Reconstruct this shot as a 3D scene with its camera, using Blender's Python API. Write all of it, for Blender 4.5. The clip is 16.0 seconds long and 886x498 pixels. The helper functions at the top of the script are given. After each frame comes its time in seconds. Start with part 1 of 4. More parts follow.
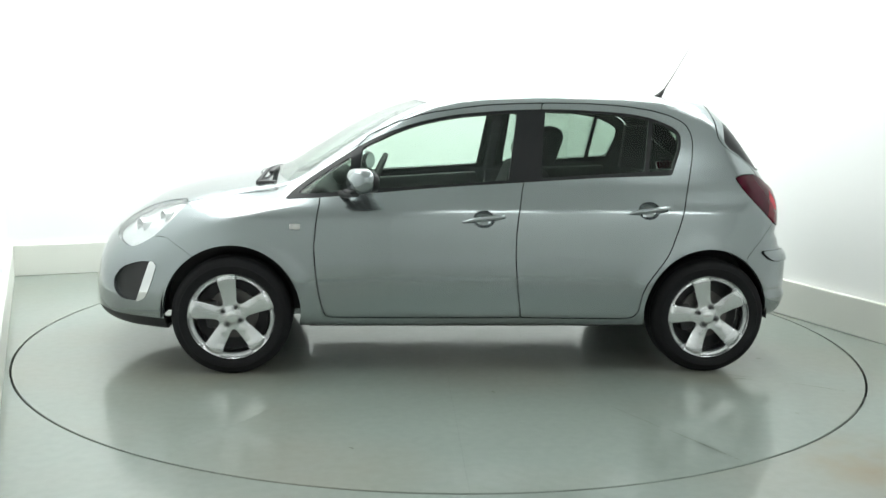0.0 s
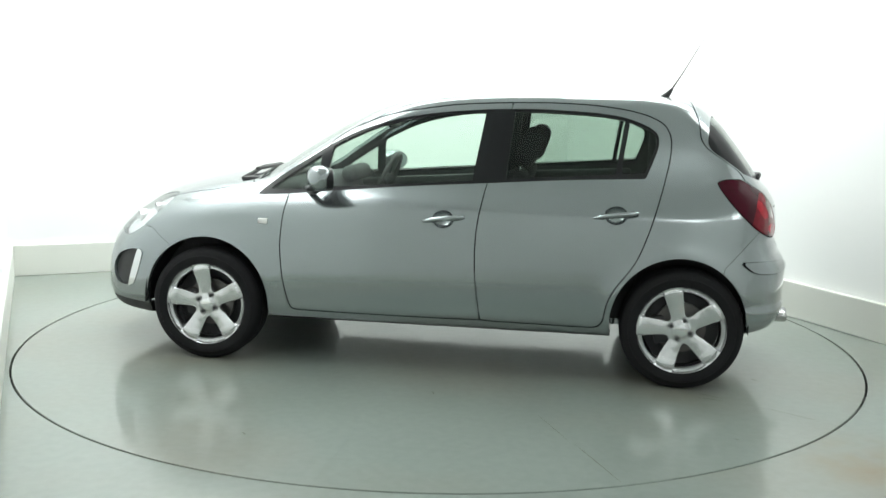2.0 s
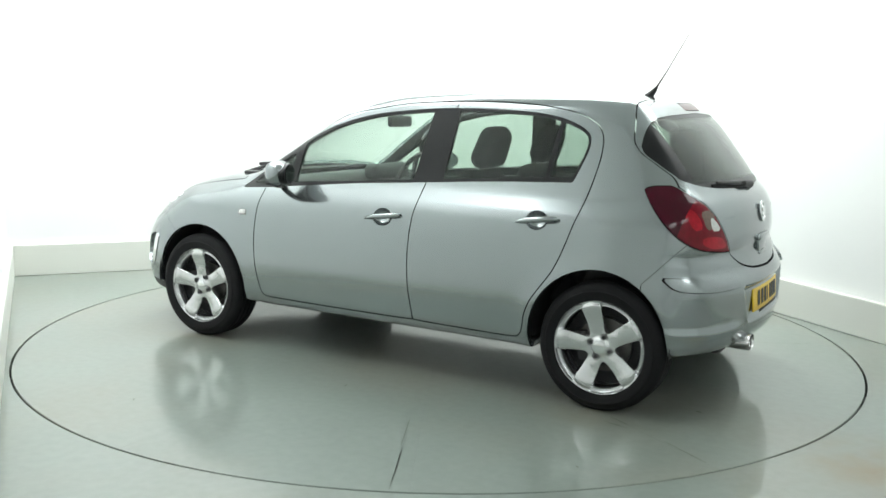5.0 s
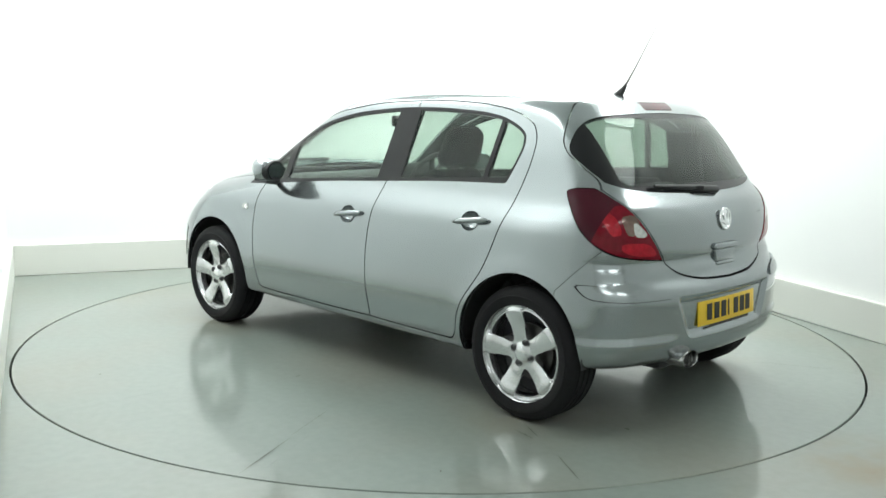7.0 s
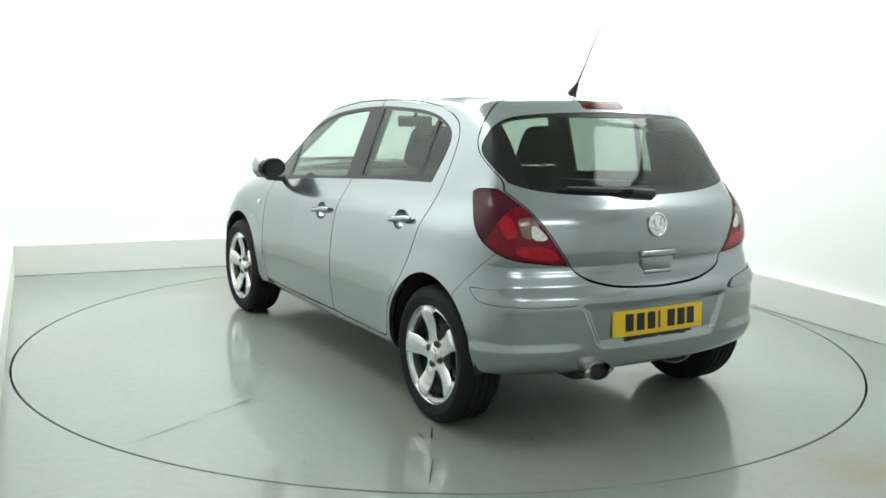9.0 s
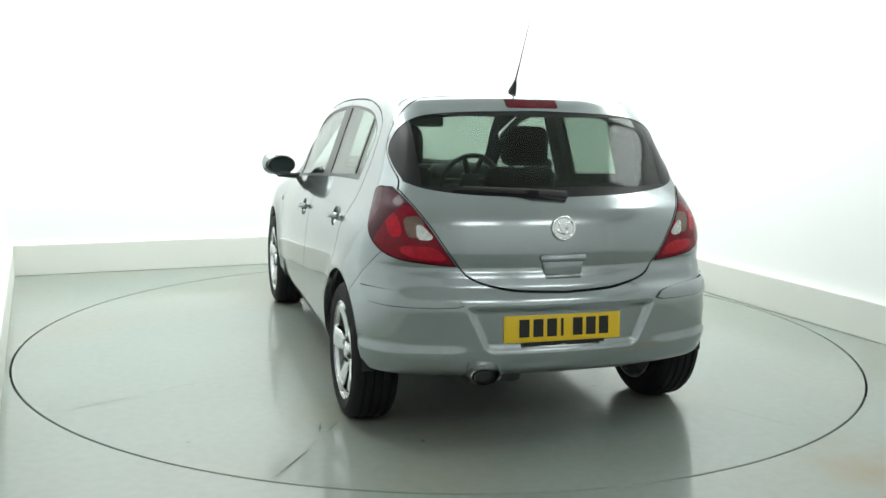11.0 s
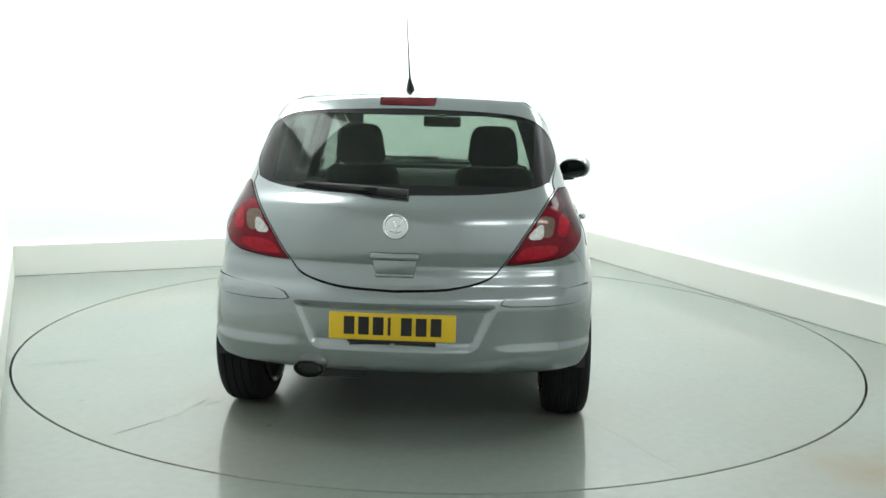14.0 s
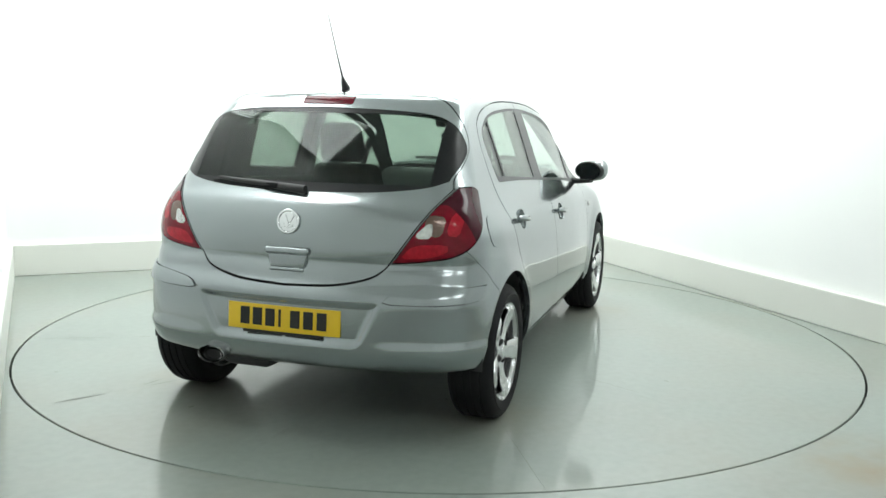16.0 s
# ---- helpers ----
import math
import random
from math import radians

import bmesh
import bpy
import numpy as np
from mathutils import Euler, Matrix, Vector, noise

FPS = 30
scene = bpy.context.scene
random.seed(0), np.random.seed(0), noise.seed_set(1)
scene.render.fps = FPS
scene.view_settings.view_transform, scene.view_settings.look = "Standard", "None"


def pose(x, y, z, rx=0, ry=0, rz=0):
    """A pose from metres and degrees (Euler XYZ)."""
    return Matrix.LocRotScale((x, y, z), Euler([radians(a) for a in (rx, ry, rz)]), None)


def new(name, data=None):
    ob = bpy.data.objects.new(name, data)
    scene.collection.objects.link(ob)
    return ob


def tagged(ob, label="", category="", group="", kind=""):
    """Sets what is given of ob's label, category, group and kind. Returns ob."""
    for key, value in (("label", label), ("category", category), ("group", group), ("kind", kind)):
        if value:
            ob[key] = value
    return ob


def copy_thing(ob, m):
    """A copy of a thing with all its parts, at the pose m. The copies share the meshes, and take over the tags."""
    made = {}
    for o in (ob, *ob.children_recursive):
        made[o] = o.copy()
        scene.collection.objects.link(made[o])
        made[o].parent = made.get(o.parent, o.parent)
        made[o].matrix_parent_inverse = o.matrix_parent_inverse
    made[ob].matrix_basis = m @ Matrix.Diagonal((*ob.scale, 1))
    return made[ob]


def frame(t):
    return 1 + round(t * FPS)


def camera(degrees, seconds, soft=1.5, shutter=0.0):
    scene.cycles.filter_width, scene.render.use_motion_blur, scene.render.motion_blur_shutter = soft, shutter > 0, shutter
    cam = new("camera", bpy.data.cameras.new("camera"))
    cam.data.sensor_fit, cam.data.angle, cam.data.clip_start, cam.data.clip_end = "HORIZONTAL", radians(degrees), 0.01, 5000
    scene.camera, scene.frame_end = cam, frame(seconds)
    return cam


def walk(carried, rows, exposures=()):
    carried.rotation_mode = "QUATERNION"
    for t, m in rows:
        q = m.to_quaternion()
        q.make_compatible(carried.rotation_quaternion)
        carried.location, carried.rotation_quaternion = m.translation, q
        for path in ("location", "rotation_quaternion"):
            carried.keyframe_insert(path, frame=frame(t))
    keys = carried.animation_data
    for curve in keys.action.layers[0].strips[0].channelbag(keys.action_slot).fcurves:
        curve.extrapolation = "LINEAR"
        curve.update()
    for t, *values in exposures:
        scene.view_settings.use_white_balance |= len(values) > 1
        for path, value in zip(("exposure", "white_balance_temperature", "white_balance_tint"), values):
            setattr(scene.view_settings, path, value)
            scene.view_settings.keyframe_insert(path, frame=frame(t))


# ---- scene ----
# The turntable's axis stands at the origin; the camera is fixed to the studio wall.
cam = camera(50.5, 16.0)
EYE, TILT, LEAN, TURN = (0.0, -5.678, 1.416), 81.096, 1.155, -0.105
CAM_POSE = pose(*EYE) @ pose(0, 0, 0, 0, 0, TURN) @ pose(0, 0, 0, TILT, 0, 0) @ pose(0, 0, 0, 0, 0, LEAN)
walk(cam, [(0, CAM_POSE), (16, CAM_POSE)])
HEADING0, SPEED = 184.90, -7.075          # degrees, degrees per second
CAR_OFF = (0.110, -0.052)                    # axis in the car's own space
ROOM = pose(0, 0, 0, 0, 0, 23.3)             # the room's walls run along these axes
U0, U1, V0, V1, CEIL = -2.495, 2.515, -6.3, 2.78, 3.3
DISC_R = 2.418
CAR_SIZE = 1.008                             # the car as built below, brought to its true 4.0 m

# ---- light: a white studio under large ceiling panels ----
world = bpy.data.worlds.new("world")
scene.world = world
world.use_nodes = True
world.node_tree.nodes["Background"].inputs[0].default_value = (0.8, 0.9, 1.0, 1)
world.node_tree.nodes["Background"].inputs[1].default_value = 0.05
scene.view_settings.exposure = 0.0


# light panels (u, v, along u?, length) close to the walls, over the turntable and behind the camera
PANELS = [(-1.5, 2.25, True, 1.4), (0.0, 2.25, True, 1.4), (1.5, 2.25, True, 1.4), (2.0, 1.0, False, 1.5), (2.0, -0.6, False, 1.5), (2.0, -2.2, False, 1.2), (-2.0, 1.0, False, 1.4),
           (-2.0, -0.6, False, 1.4), (-0.75, 0.3, True, 1.4), (0.75, 0.3, True, 1.4), (-0.9, -5.3, True, 1.0),
          (0.9, -5.3, True, 1.0)]
PANEL_WATTS = 14.0                          # per 1.4 m


def panel_lamp(u, v, along, length):
    data = bpy.data.lights.new("panel_light", "AREA")
    data.shape, data.size, data.size_y, data.energy, data.color = "RECTANGLE", length, 0.80, PANEL_WATTS * length / 1.4, (0.957, 1.0, 0.997)
    ob = new("panel_light", data)
    ob.matrix_basis = ROOM @ pose(u, v, CEIL - 0.125, 0, 0, 0 if along else 90)


for lamp in PANELS:
    panel_lamp(*lamp)


# ---- materials ----
def mat(name, colour, rough=0.5, metal=0.0, coat=0.0, bump=0.0, bump_scale=60.0, vary=0.0, vary_scale=3.0, **extra):
    m = bpy.data.materials.new(name)
    m.use_nodes = True
    nt = m.node_tree
    b = nt.nodes["Principled BSDF"]
    b.inputs["Base Color"].default_value = (*colour, 1)
    b.inputs["Roughness"].default_value = rough
    b.inputs["Metallic"].default_value = metal
    b.inputs["Coat Weight"].default_value = coat
    b.inputs["Coat Roughness"].default_value = 0.025
    for k, v in extra.items():
        b.inputs[k.replace("_", " ")].default_value = v
    tc = nt.nodes.new("ShaderNodeTexCoord")
    if vary:
        n = nt.nodes.new("ShaderNodeTexNoise")
        n.inputs["Scale"].default_value, n.inputs["Detail"].default_value = vary_scale, 6
        mx = nt.nodes.new("ShaderNodeMix")
        mx.data_type, mx.blend_type = "RGBA", "MIX"
        mx.inputs["A"].default_value = (*[c * (1 - vary) for c in colour], 1)
        mx.inputs["B"].default_value = (*[min(1, c * (1 + vary)) for c in colour], 1)
        nt.links.new(tc.outputs["Object"], n.inputs["Vector"])
        nt.links.new(n.outputs["Fac"], mx.inputs["Factor"])
        nt.links.new(mx.outputs["Result"], b.inputs["Base Color"])
    if bump:
        n2 = nt.nodes.new("ShaderNodeTexNoise")
        n2.inputs["Scale"].default_value, n2.inputs["Detail"].default_value = bump_scale, 4
        bp = nt.nodes.new("ShaderNodeBump")
        bp.inputs["Strength"].default_value, bp.inputs["Distance"].default_value = bump, 0.002
        nt.links.new(tc.outputs["Object"], n2.inputs["Vector"])
        nt.links.new(n2.outputs["Fac"], bp.inputs["Height"])
        nt.links.new(bp.outputs["Normal"], b.inputs["Normal"])
    return m


def pane_material(name, tint, rough=0.0):
    """Thin glass: tinted see-through with a Fresnel gloss."""
    m = bpy.data.materials.new(name)
    m.use_nodes = True
    nt = m.node_tree
    nt.nodes.remove(nt.nodes["Principled BSDF"])
    out = nt.nodes["Material Output"]
    tr, gl = nt.nodes.new("ShaderNodeBsdfTransparent"), nt.nodes.new("ShaderNodeBsdfGlossy")
    lw, mx = nt.nodes.new("ShaderNodeLayerWeight"), nt.nodes.new("ShaderNodeMixShader")
    pw, sc = nt.nodes.new("ShaderNodeMath"), nt.nodes.new("ShaderNodeMath")
    pw.operation, sc.operation = "POWER", "MULTIPLY_ADD"
    tr.inputs[0].default_value = (*tint, 1)
    gl.inputs["Roughness"].default_value = rough
    lw.inputs["Blend"].default_value = 0.5
    pw.inputs[1].default_value, sc.inputs[1].default_value, sc.inputs[2].default_value = 5.0, 0.93, 0.03
    nt.links.new(lw.outputs["Facing"], pw.inputs[0])
    nt.links.new(pw.outputs[0], sc.inputs[0])
    nt.links.new(sc.outputs[0], mx.inputs[0])
    nt.links.new(tr.outputs[0], mx.inputs[1])
    nt.links.new(gl.outputs[0], mx.inputs[2])
    nt.links.new(mx.outputs[0], out.inputs[0])
    return m


PAINT = mat("silver_green_paint", (0.322, 0.355, 0.363), 0.21, 0.90, 1.0, Specular_Tint=(0.42, 0.43, 0.43, 1), vary=0.02, vary_scale=2)
TRIM = mat("gloss_black_trim", (0.010, 0.011, 0.012), 0.30, 0.0, 0.0, Specular_IOR_Level=0.3, vary=0.2, vary_scale=20)
PLASTIC = mat("black_plastic", (0.018, 0.018, 0.019), 0.5, bump=0.15, bump_scale=500, vary=0.2, vary_scale=12)
LINING = mat("interior_plastic", (0.045, 0.047, 0.05), 0.7, bump=0.2, bump_scale=400, vary=0.2, vary_scale=8)
HEADLINER = mat("headliner_cloth", (0.35, 0.36, 0.35), 0.9, bump=0.2, bump_scale=500, vary=0.1)
CLOTH = mat("seat_cloth", (0.022, 0.023, 0.026), 0.92, bump=0.4, bump_scale=350, vary=0.25, vary_scale=30)
RUBBER = mat("tyre_rubber", (0.009, 0.009, 0.010), 0.75, Specular_IOR_Level=0.25, bump=0.2, bump_scale=250, vary=0.25, vary_scale=15)
ALLOY = mat("silver_alloy", (0.70, 0.71, 0.72), 0.24, 0.9, 0.5, vary=0.05, vary_scale=20)
STEEL = mat("brake_steel", (0.14, 0.135, 0.13), 0.45, 0.9, vary=0.25, vary_scale=20)
DARKSTEEL = mat("dark_steel", (0.05, 0.05, 0.052), 0.55, 0.4, vary=0.3, vary_scale=9)
CHROME = mat("chrome", (0.82, 0.83, 0.84), 0.08, 1.0, vary=0.03, vary_scale=30)
PIPE = mat("stained_chrome", (0.45, 0.45, 0.45), 0.16, 1.0, vary=0.35, vary_scale=40)
LENS_GLOW = mat("bright_red_lens", (0.42, 0.010, 0.024), 0.12, 0.0, 0.0, Specular_IOR_Level=0.25, bump=0.25, bump_scale=90, vary=0.5, vary_scale=45)
LENS_RED = mat("red_lens", (0.175, 0.003, 0.013), 0.10, 0.0, 0.0, Specular_IOR_Level=0.3, bump=0.15, bump_scale=90, vary=0.4, vary_scale=35)
LENS_DARK = mat("dark_red_lens", (0.105, 0.004, 0.012), 0.10, 0.0, 0.0, Specular_IOR_Level=0.35, vary=0.45, vary_scale=14)
LENS_SMOKE = mat("smoked_red_lens", (0.052, 0.003, 0.011), 0.1, 0.0, 0.0, Specular_IOR_Level=0.3, vary=0.25, vary_scale=20)
LENS_CLEAR = mat("clear_lens", (0.62, 0.62, 0.6), 0.15, 0.7, 1.0, bump=0.8, bump_scale=70, vary=0.5, vary_scale=60)
LENS_AMBER = mat("grey_lens", (0.17, 0.105, 0.085), 0.12, 0.4, 0.5, bump=0.5, bump_scale=80, vary=0.4, vary_scale=60)
LAMP_CHROME = mat("headlamp_reflector", (0.85, 0.86, 0.87), 0.25, 0.4, 0.5, vary=0.25, vary_scale=30)
PLATE_Y = mat("yellow_plate", (0.80, 0.53, 0.02), 0.35, vary=0.05, vary_scale=40)
BLACK = mat("black_print", (0.01, 0.01, 0.01), 0.5, vary=0.2)
MIRROR = mat("mirror_glass", (0.25, 0.27, 0.28), 0.02, 1.0)
GLASS_F = pane_material("green_glass", (0.90, 0.955, 0.92))
GLASS_LAMP = pane_material("clear_lamp_glass", (0.95, 0.96, 0.96))
GLASS_R = pane_material("tinted_glass", (0.72, 0.78, 0.74))
GLASS_T = pane_material("tailgate_glass", (0.58, 0.64, 0.60))
WALL = mat("white_wall", (0.88, 0.89, 0.88), 0.75, bump=0.03, bump_scale=20, vary=0.01)
# WALL darkened a little: the camera end's dimmer light, put into the colour
DARKWALL = mat("dimmed_wall", (0.80, 0.81, 0.80), 0.8, bump=0.05, bump_scale=20, vary=0.08)
SKIRT = mat("skirting_paint", (0.70, 0.71, 0.66), 0.55, bump=0.05, bump_scale=30, vary=0.03, vary_scale=2)
PANEL_GLOW = mat("light_panel", (0.9, 0.9, 0.9), 0.5, Emission_Color=(0.94, 1, 0.97, 1), Emission_Strength=2.6)


GRIME = mat("dark_grime", (0.14, 0.145, 0.125), 0.7, vary=0.5, vary_scale=60)


def floor_material(name, base, seed, stains_and_tints=(), space=None):
    """Worn painted epoxy: pale, with cloudy and rusty staining and painted-in reflections under an uneven gloss coat.
    """
    m = mat(name, base, 0.38, 0.0, 0.75, Specular_IOR_Level=0.25)
    nt = m.node_tree
    b = nt.nodes["Principled BSDF"]
    tc = next(n for n in nt.nodes if n.type == "TEX_COORD")
    tc.object = space
    mp = nt.nodes.new("ShaderNodeMapping")
    mp.inputs["Location"].default_value = (seed, seed * 2.3, 0)
    nt.links.new(tc.outputs["Object"], mp.inputs["Vector"])

    def noise_ramp(scale, lo, hi, detail=6):
        n = nt.nodes.new("ShaderNodeTexNoise")
        n.inputs["Scale"].default_value, n.inputs["Detail"].default_value = scale, detail
        r = nt.nodes.new("ShaderNodeMapRange")
        r.inputs["From Min"].default_value, r.inputs["From Max"].default_value = 0.2, 0.8
        r.inputs["To Min"].default_value, r.inputs["To Max"].default_value = lo, hi
        nt.links.new(mp.outputs[0], n.inputs["Vector"])
        nt.links.new(n.outputs["Fac"], r.inputs["Value"])
        return r.outputs[0]

    def times(a, c):
        x = nt.nodes.new("ShaderNodeMix")
        x.data_type, x.blend_type = "RGBA", "MULTIPLY"
        x.inputs["Factor"].default_value = 1
        if a is not None:
            nt.links.new(a, x.inputs["A"])
        nt.links.new(c, x.inputs["B"])
        return x
    x1 = times(None, noise_ramp(0.9, 0.92, 1.06, 4))
    x1.inputs["A"].default_value = (*base, 1)
    last = x1
    # a brownish cast where the paint is worn
    worn = nt.nodes.new("ShaderNodeMix")
    worn.data_type = "RGBA"
    worn.inputs["B"].default_value = (0.262, 0.232, 0.188, 1)
    nt.links.new(noise_ramp(0.75, -0.45, 0.65, 5), worn.inputs["Factor"])
    nt.links.new(last.outputs["Result"], worn.inputs["A"])
    last = worn
    specks = times(last.outputs["Result"], noise_ramp(22.0, 0.93, 1.05, 3))
    last = specks
    for (sx, sy, radius, amount) in stains_and_tints:
        # ragged brown patch: rusty stain on the floor, painted tyre reflection on the disc
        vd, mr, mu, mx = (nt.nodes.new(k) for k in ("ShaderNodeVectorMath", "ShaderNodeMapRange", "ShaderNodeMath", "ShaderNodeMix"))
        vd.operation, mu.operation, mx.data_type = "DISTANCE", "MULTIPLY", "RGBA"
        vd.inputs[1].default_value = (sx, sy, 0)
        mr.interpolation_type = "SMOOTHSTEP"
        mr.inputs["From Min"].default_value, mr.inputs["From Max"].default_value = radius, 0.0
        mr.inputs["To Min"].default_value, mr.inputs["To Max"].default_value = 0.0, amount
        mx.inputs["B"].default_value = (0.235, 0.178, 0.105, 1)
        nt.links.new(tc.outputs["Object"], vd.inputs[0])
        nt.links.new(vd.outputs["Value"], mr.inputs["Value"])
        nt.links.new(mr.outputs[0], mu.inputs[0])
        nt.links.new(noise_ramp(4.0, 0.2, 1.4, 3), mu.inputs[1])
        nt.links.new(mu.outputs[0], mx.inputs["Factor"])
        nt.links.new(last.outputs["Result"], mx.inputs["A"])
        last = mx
    nt.links.new(last.outputs["Result"], b.inputs["Base Color"])
    nt.links.new(noise_ramp(1.2, 0.07, 0.125, 3), b.inputs["Coat Roughness"])
    return m


FLOOR = floor_material("grey_green_floor_paint", (0.232, 0.268, 0.243), 0.0, ((0.85, -2.62, 0.55, 0.85), (1.9, 0.4, 0.5, 0.2)))
TABLE = new("turntable")
# brown tint painted round each tyre, standing in for its reflection in the floor
TYRE_REFLECTIONS = [(sx * 1.26 - CAR_OFF[0], sy * 0.74 - CAR_OFF[1], 0.6, 0.34) for sx in (1, -1) for sy in (1, -1)]
DISC = floor_material("turntable_floor_paint", (0.232, 0.268, 0.243), 7.0, TYRE_REFLECTIONS, TABLE)


# ---- small mesh tools ----
def part(name, bm, material, parent=None, label="", smooth=True):
    me = bpy.data.meshes.new(name)
    bm.normal_update()
    bm.to_mesh(me)
    bm.free()
    for m in material if isinstance(material, (list, tuple)) else [material]:
        me.materials.append(m)
    if smooth:
        me.shade_smooth()
        me.set_sharp_from_angle(angle=radians(38))
    ob = new(name, me)
    ob.parent = parent
    return tagged(ob, label)


def box(bm, size, at=(0, 0, 0), m=None, bevel=0.0, seg=2, taper=None):
    """A rounded block added to bm; taper scales its top in x and y."""
    r = bmesh.ops.create_cube(bm, size=1)
    vs = r["verts"]
    for v in vs:
        if taper and v.co.z > 0:
            v.co.x *= taper[0]
            v.co.y *= taper[1]
        v.co = Vector((v.co.x * size[0], v.co.y * size[1], v.co.z * size[2]))
    if bevel:
        es = list({e for v in vs for e in v.link_edges})
        out = bmesh.ops.bevel(bm, geom=es, offset=bevel, segments=seg, profile=0.5, affect="EDGES", clamp_overlap=True)
        vs = list({v for f in out["faces"] for v in f.verts} | {v for v in vs if v.is_valid})
    bmesh.ops.transform(bm, matrix=Matrix.Translation(at) @ (m or Matrix()), verts=vs)
    return vs


def lathe(bm, profile, n=48, m=None, closed=False):
    """Turn (radius, y) round the y axis."""
    rings = []
    for r, y in profile:
        rings.append([bm.verts.new((r * math.cos(2 * math.pi * i / n), y, r * math.sin(2 * math.pi * i / n))) for i in range(n)])
    pairs = list(zip(rings, rings[1:])) + ([(rings[-1], rings[0])] if closed else [])
    for a, b in pairs:
        for i in range(n):
            bm.faces.new((a[i], a[(i + 1) % n], b[(i + 1) % n], b[i]))
    vs = [v for r in rings for v in r]
    if m:
        bmesh.ops.transform(bm, matrix=m, verts=vs)
    return vs


def tube(bm, pts, radius, n=8):
    """A round bar along points; radius may be one value or one a point."""
    pts = [Vector(p) for p in pts]
    rad = radius if isinstance(radius, (list, tuple)) else [radius] * len(pts)
    rings, up = [], Vector((0, 0, 1))
    for i, p in enumerate(pts):
        d = (pts[min(i + 1, len(pts) - 1)] - pts[max(i - 1, 0)]).normalized()
        a = d.cross(up if abs(d.z) < 0.95 else Vector((1, 0, 0))).normalized()
        b = d.cross(a)
        rings.append([bm.verts.new(p + rad[i] * (math.cos(2 * math.pi * k / n) * a + math.sin(2 * math.pi * k / n) * b)) for k in range(n)])
    for a, b in zip(rings, rings[1:]):
        for k in range(n):
            bm.faces.new((a[k], a[(k + 1) % n], b[(k + 1) % n], b[k]))
    bm.faces.new(rings[0][::-1])
    bm.faces.new(rings[-1])


# ---- the studio ----
def room_box(name, u0, u1, v0, v1, z0, z1, material, label, bevel=0.0, category=""):
    bm = bmesh.new()
    box(bm, (u1 - u0, v1 - v0, z1 - z0), ((u0 + u1) / 2, (v0 + v1) / 2, (z0 + z1) / 2), bevel=bevel)
    ob = part(name, bm, material, smooth=False)
    ob.matrix_basis = ROOM
    return tagged(ob, label, category or name.split("_")[0], kind="structure")


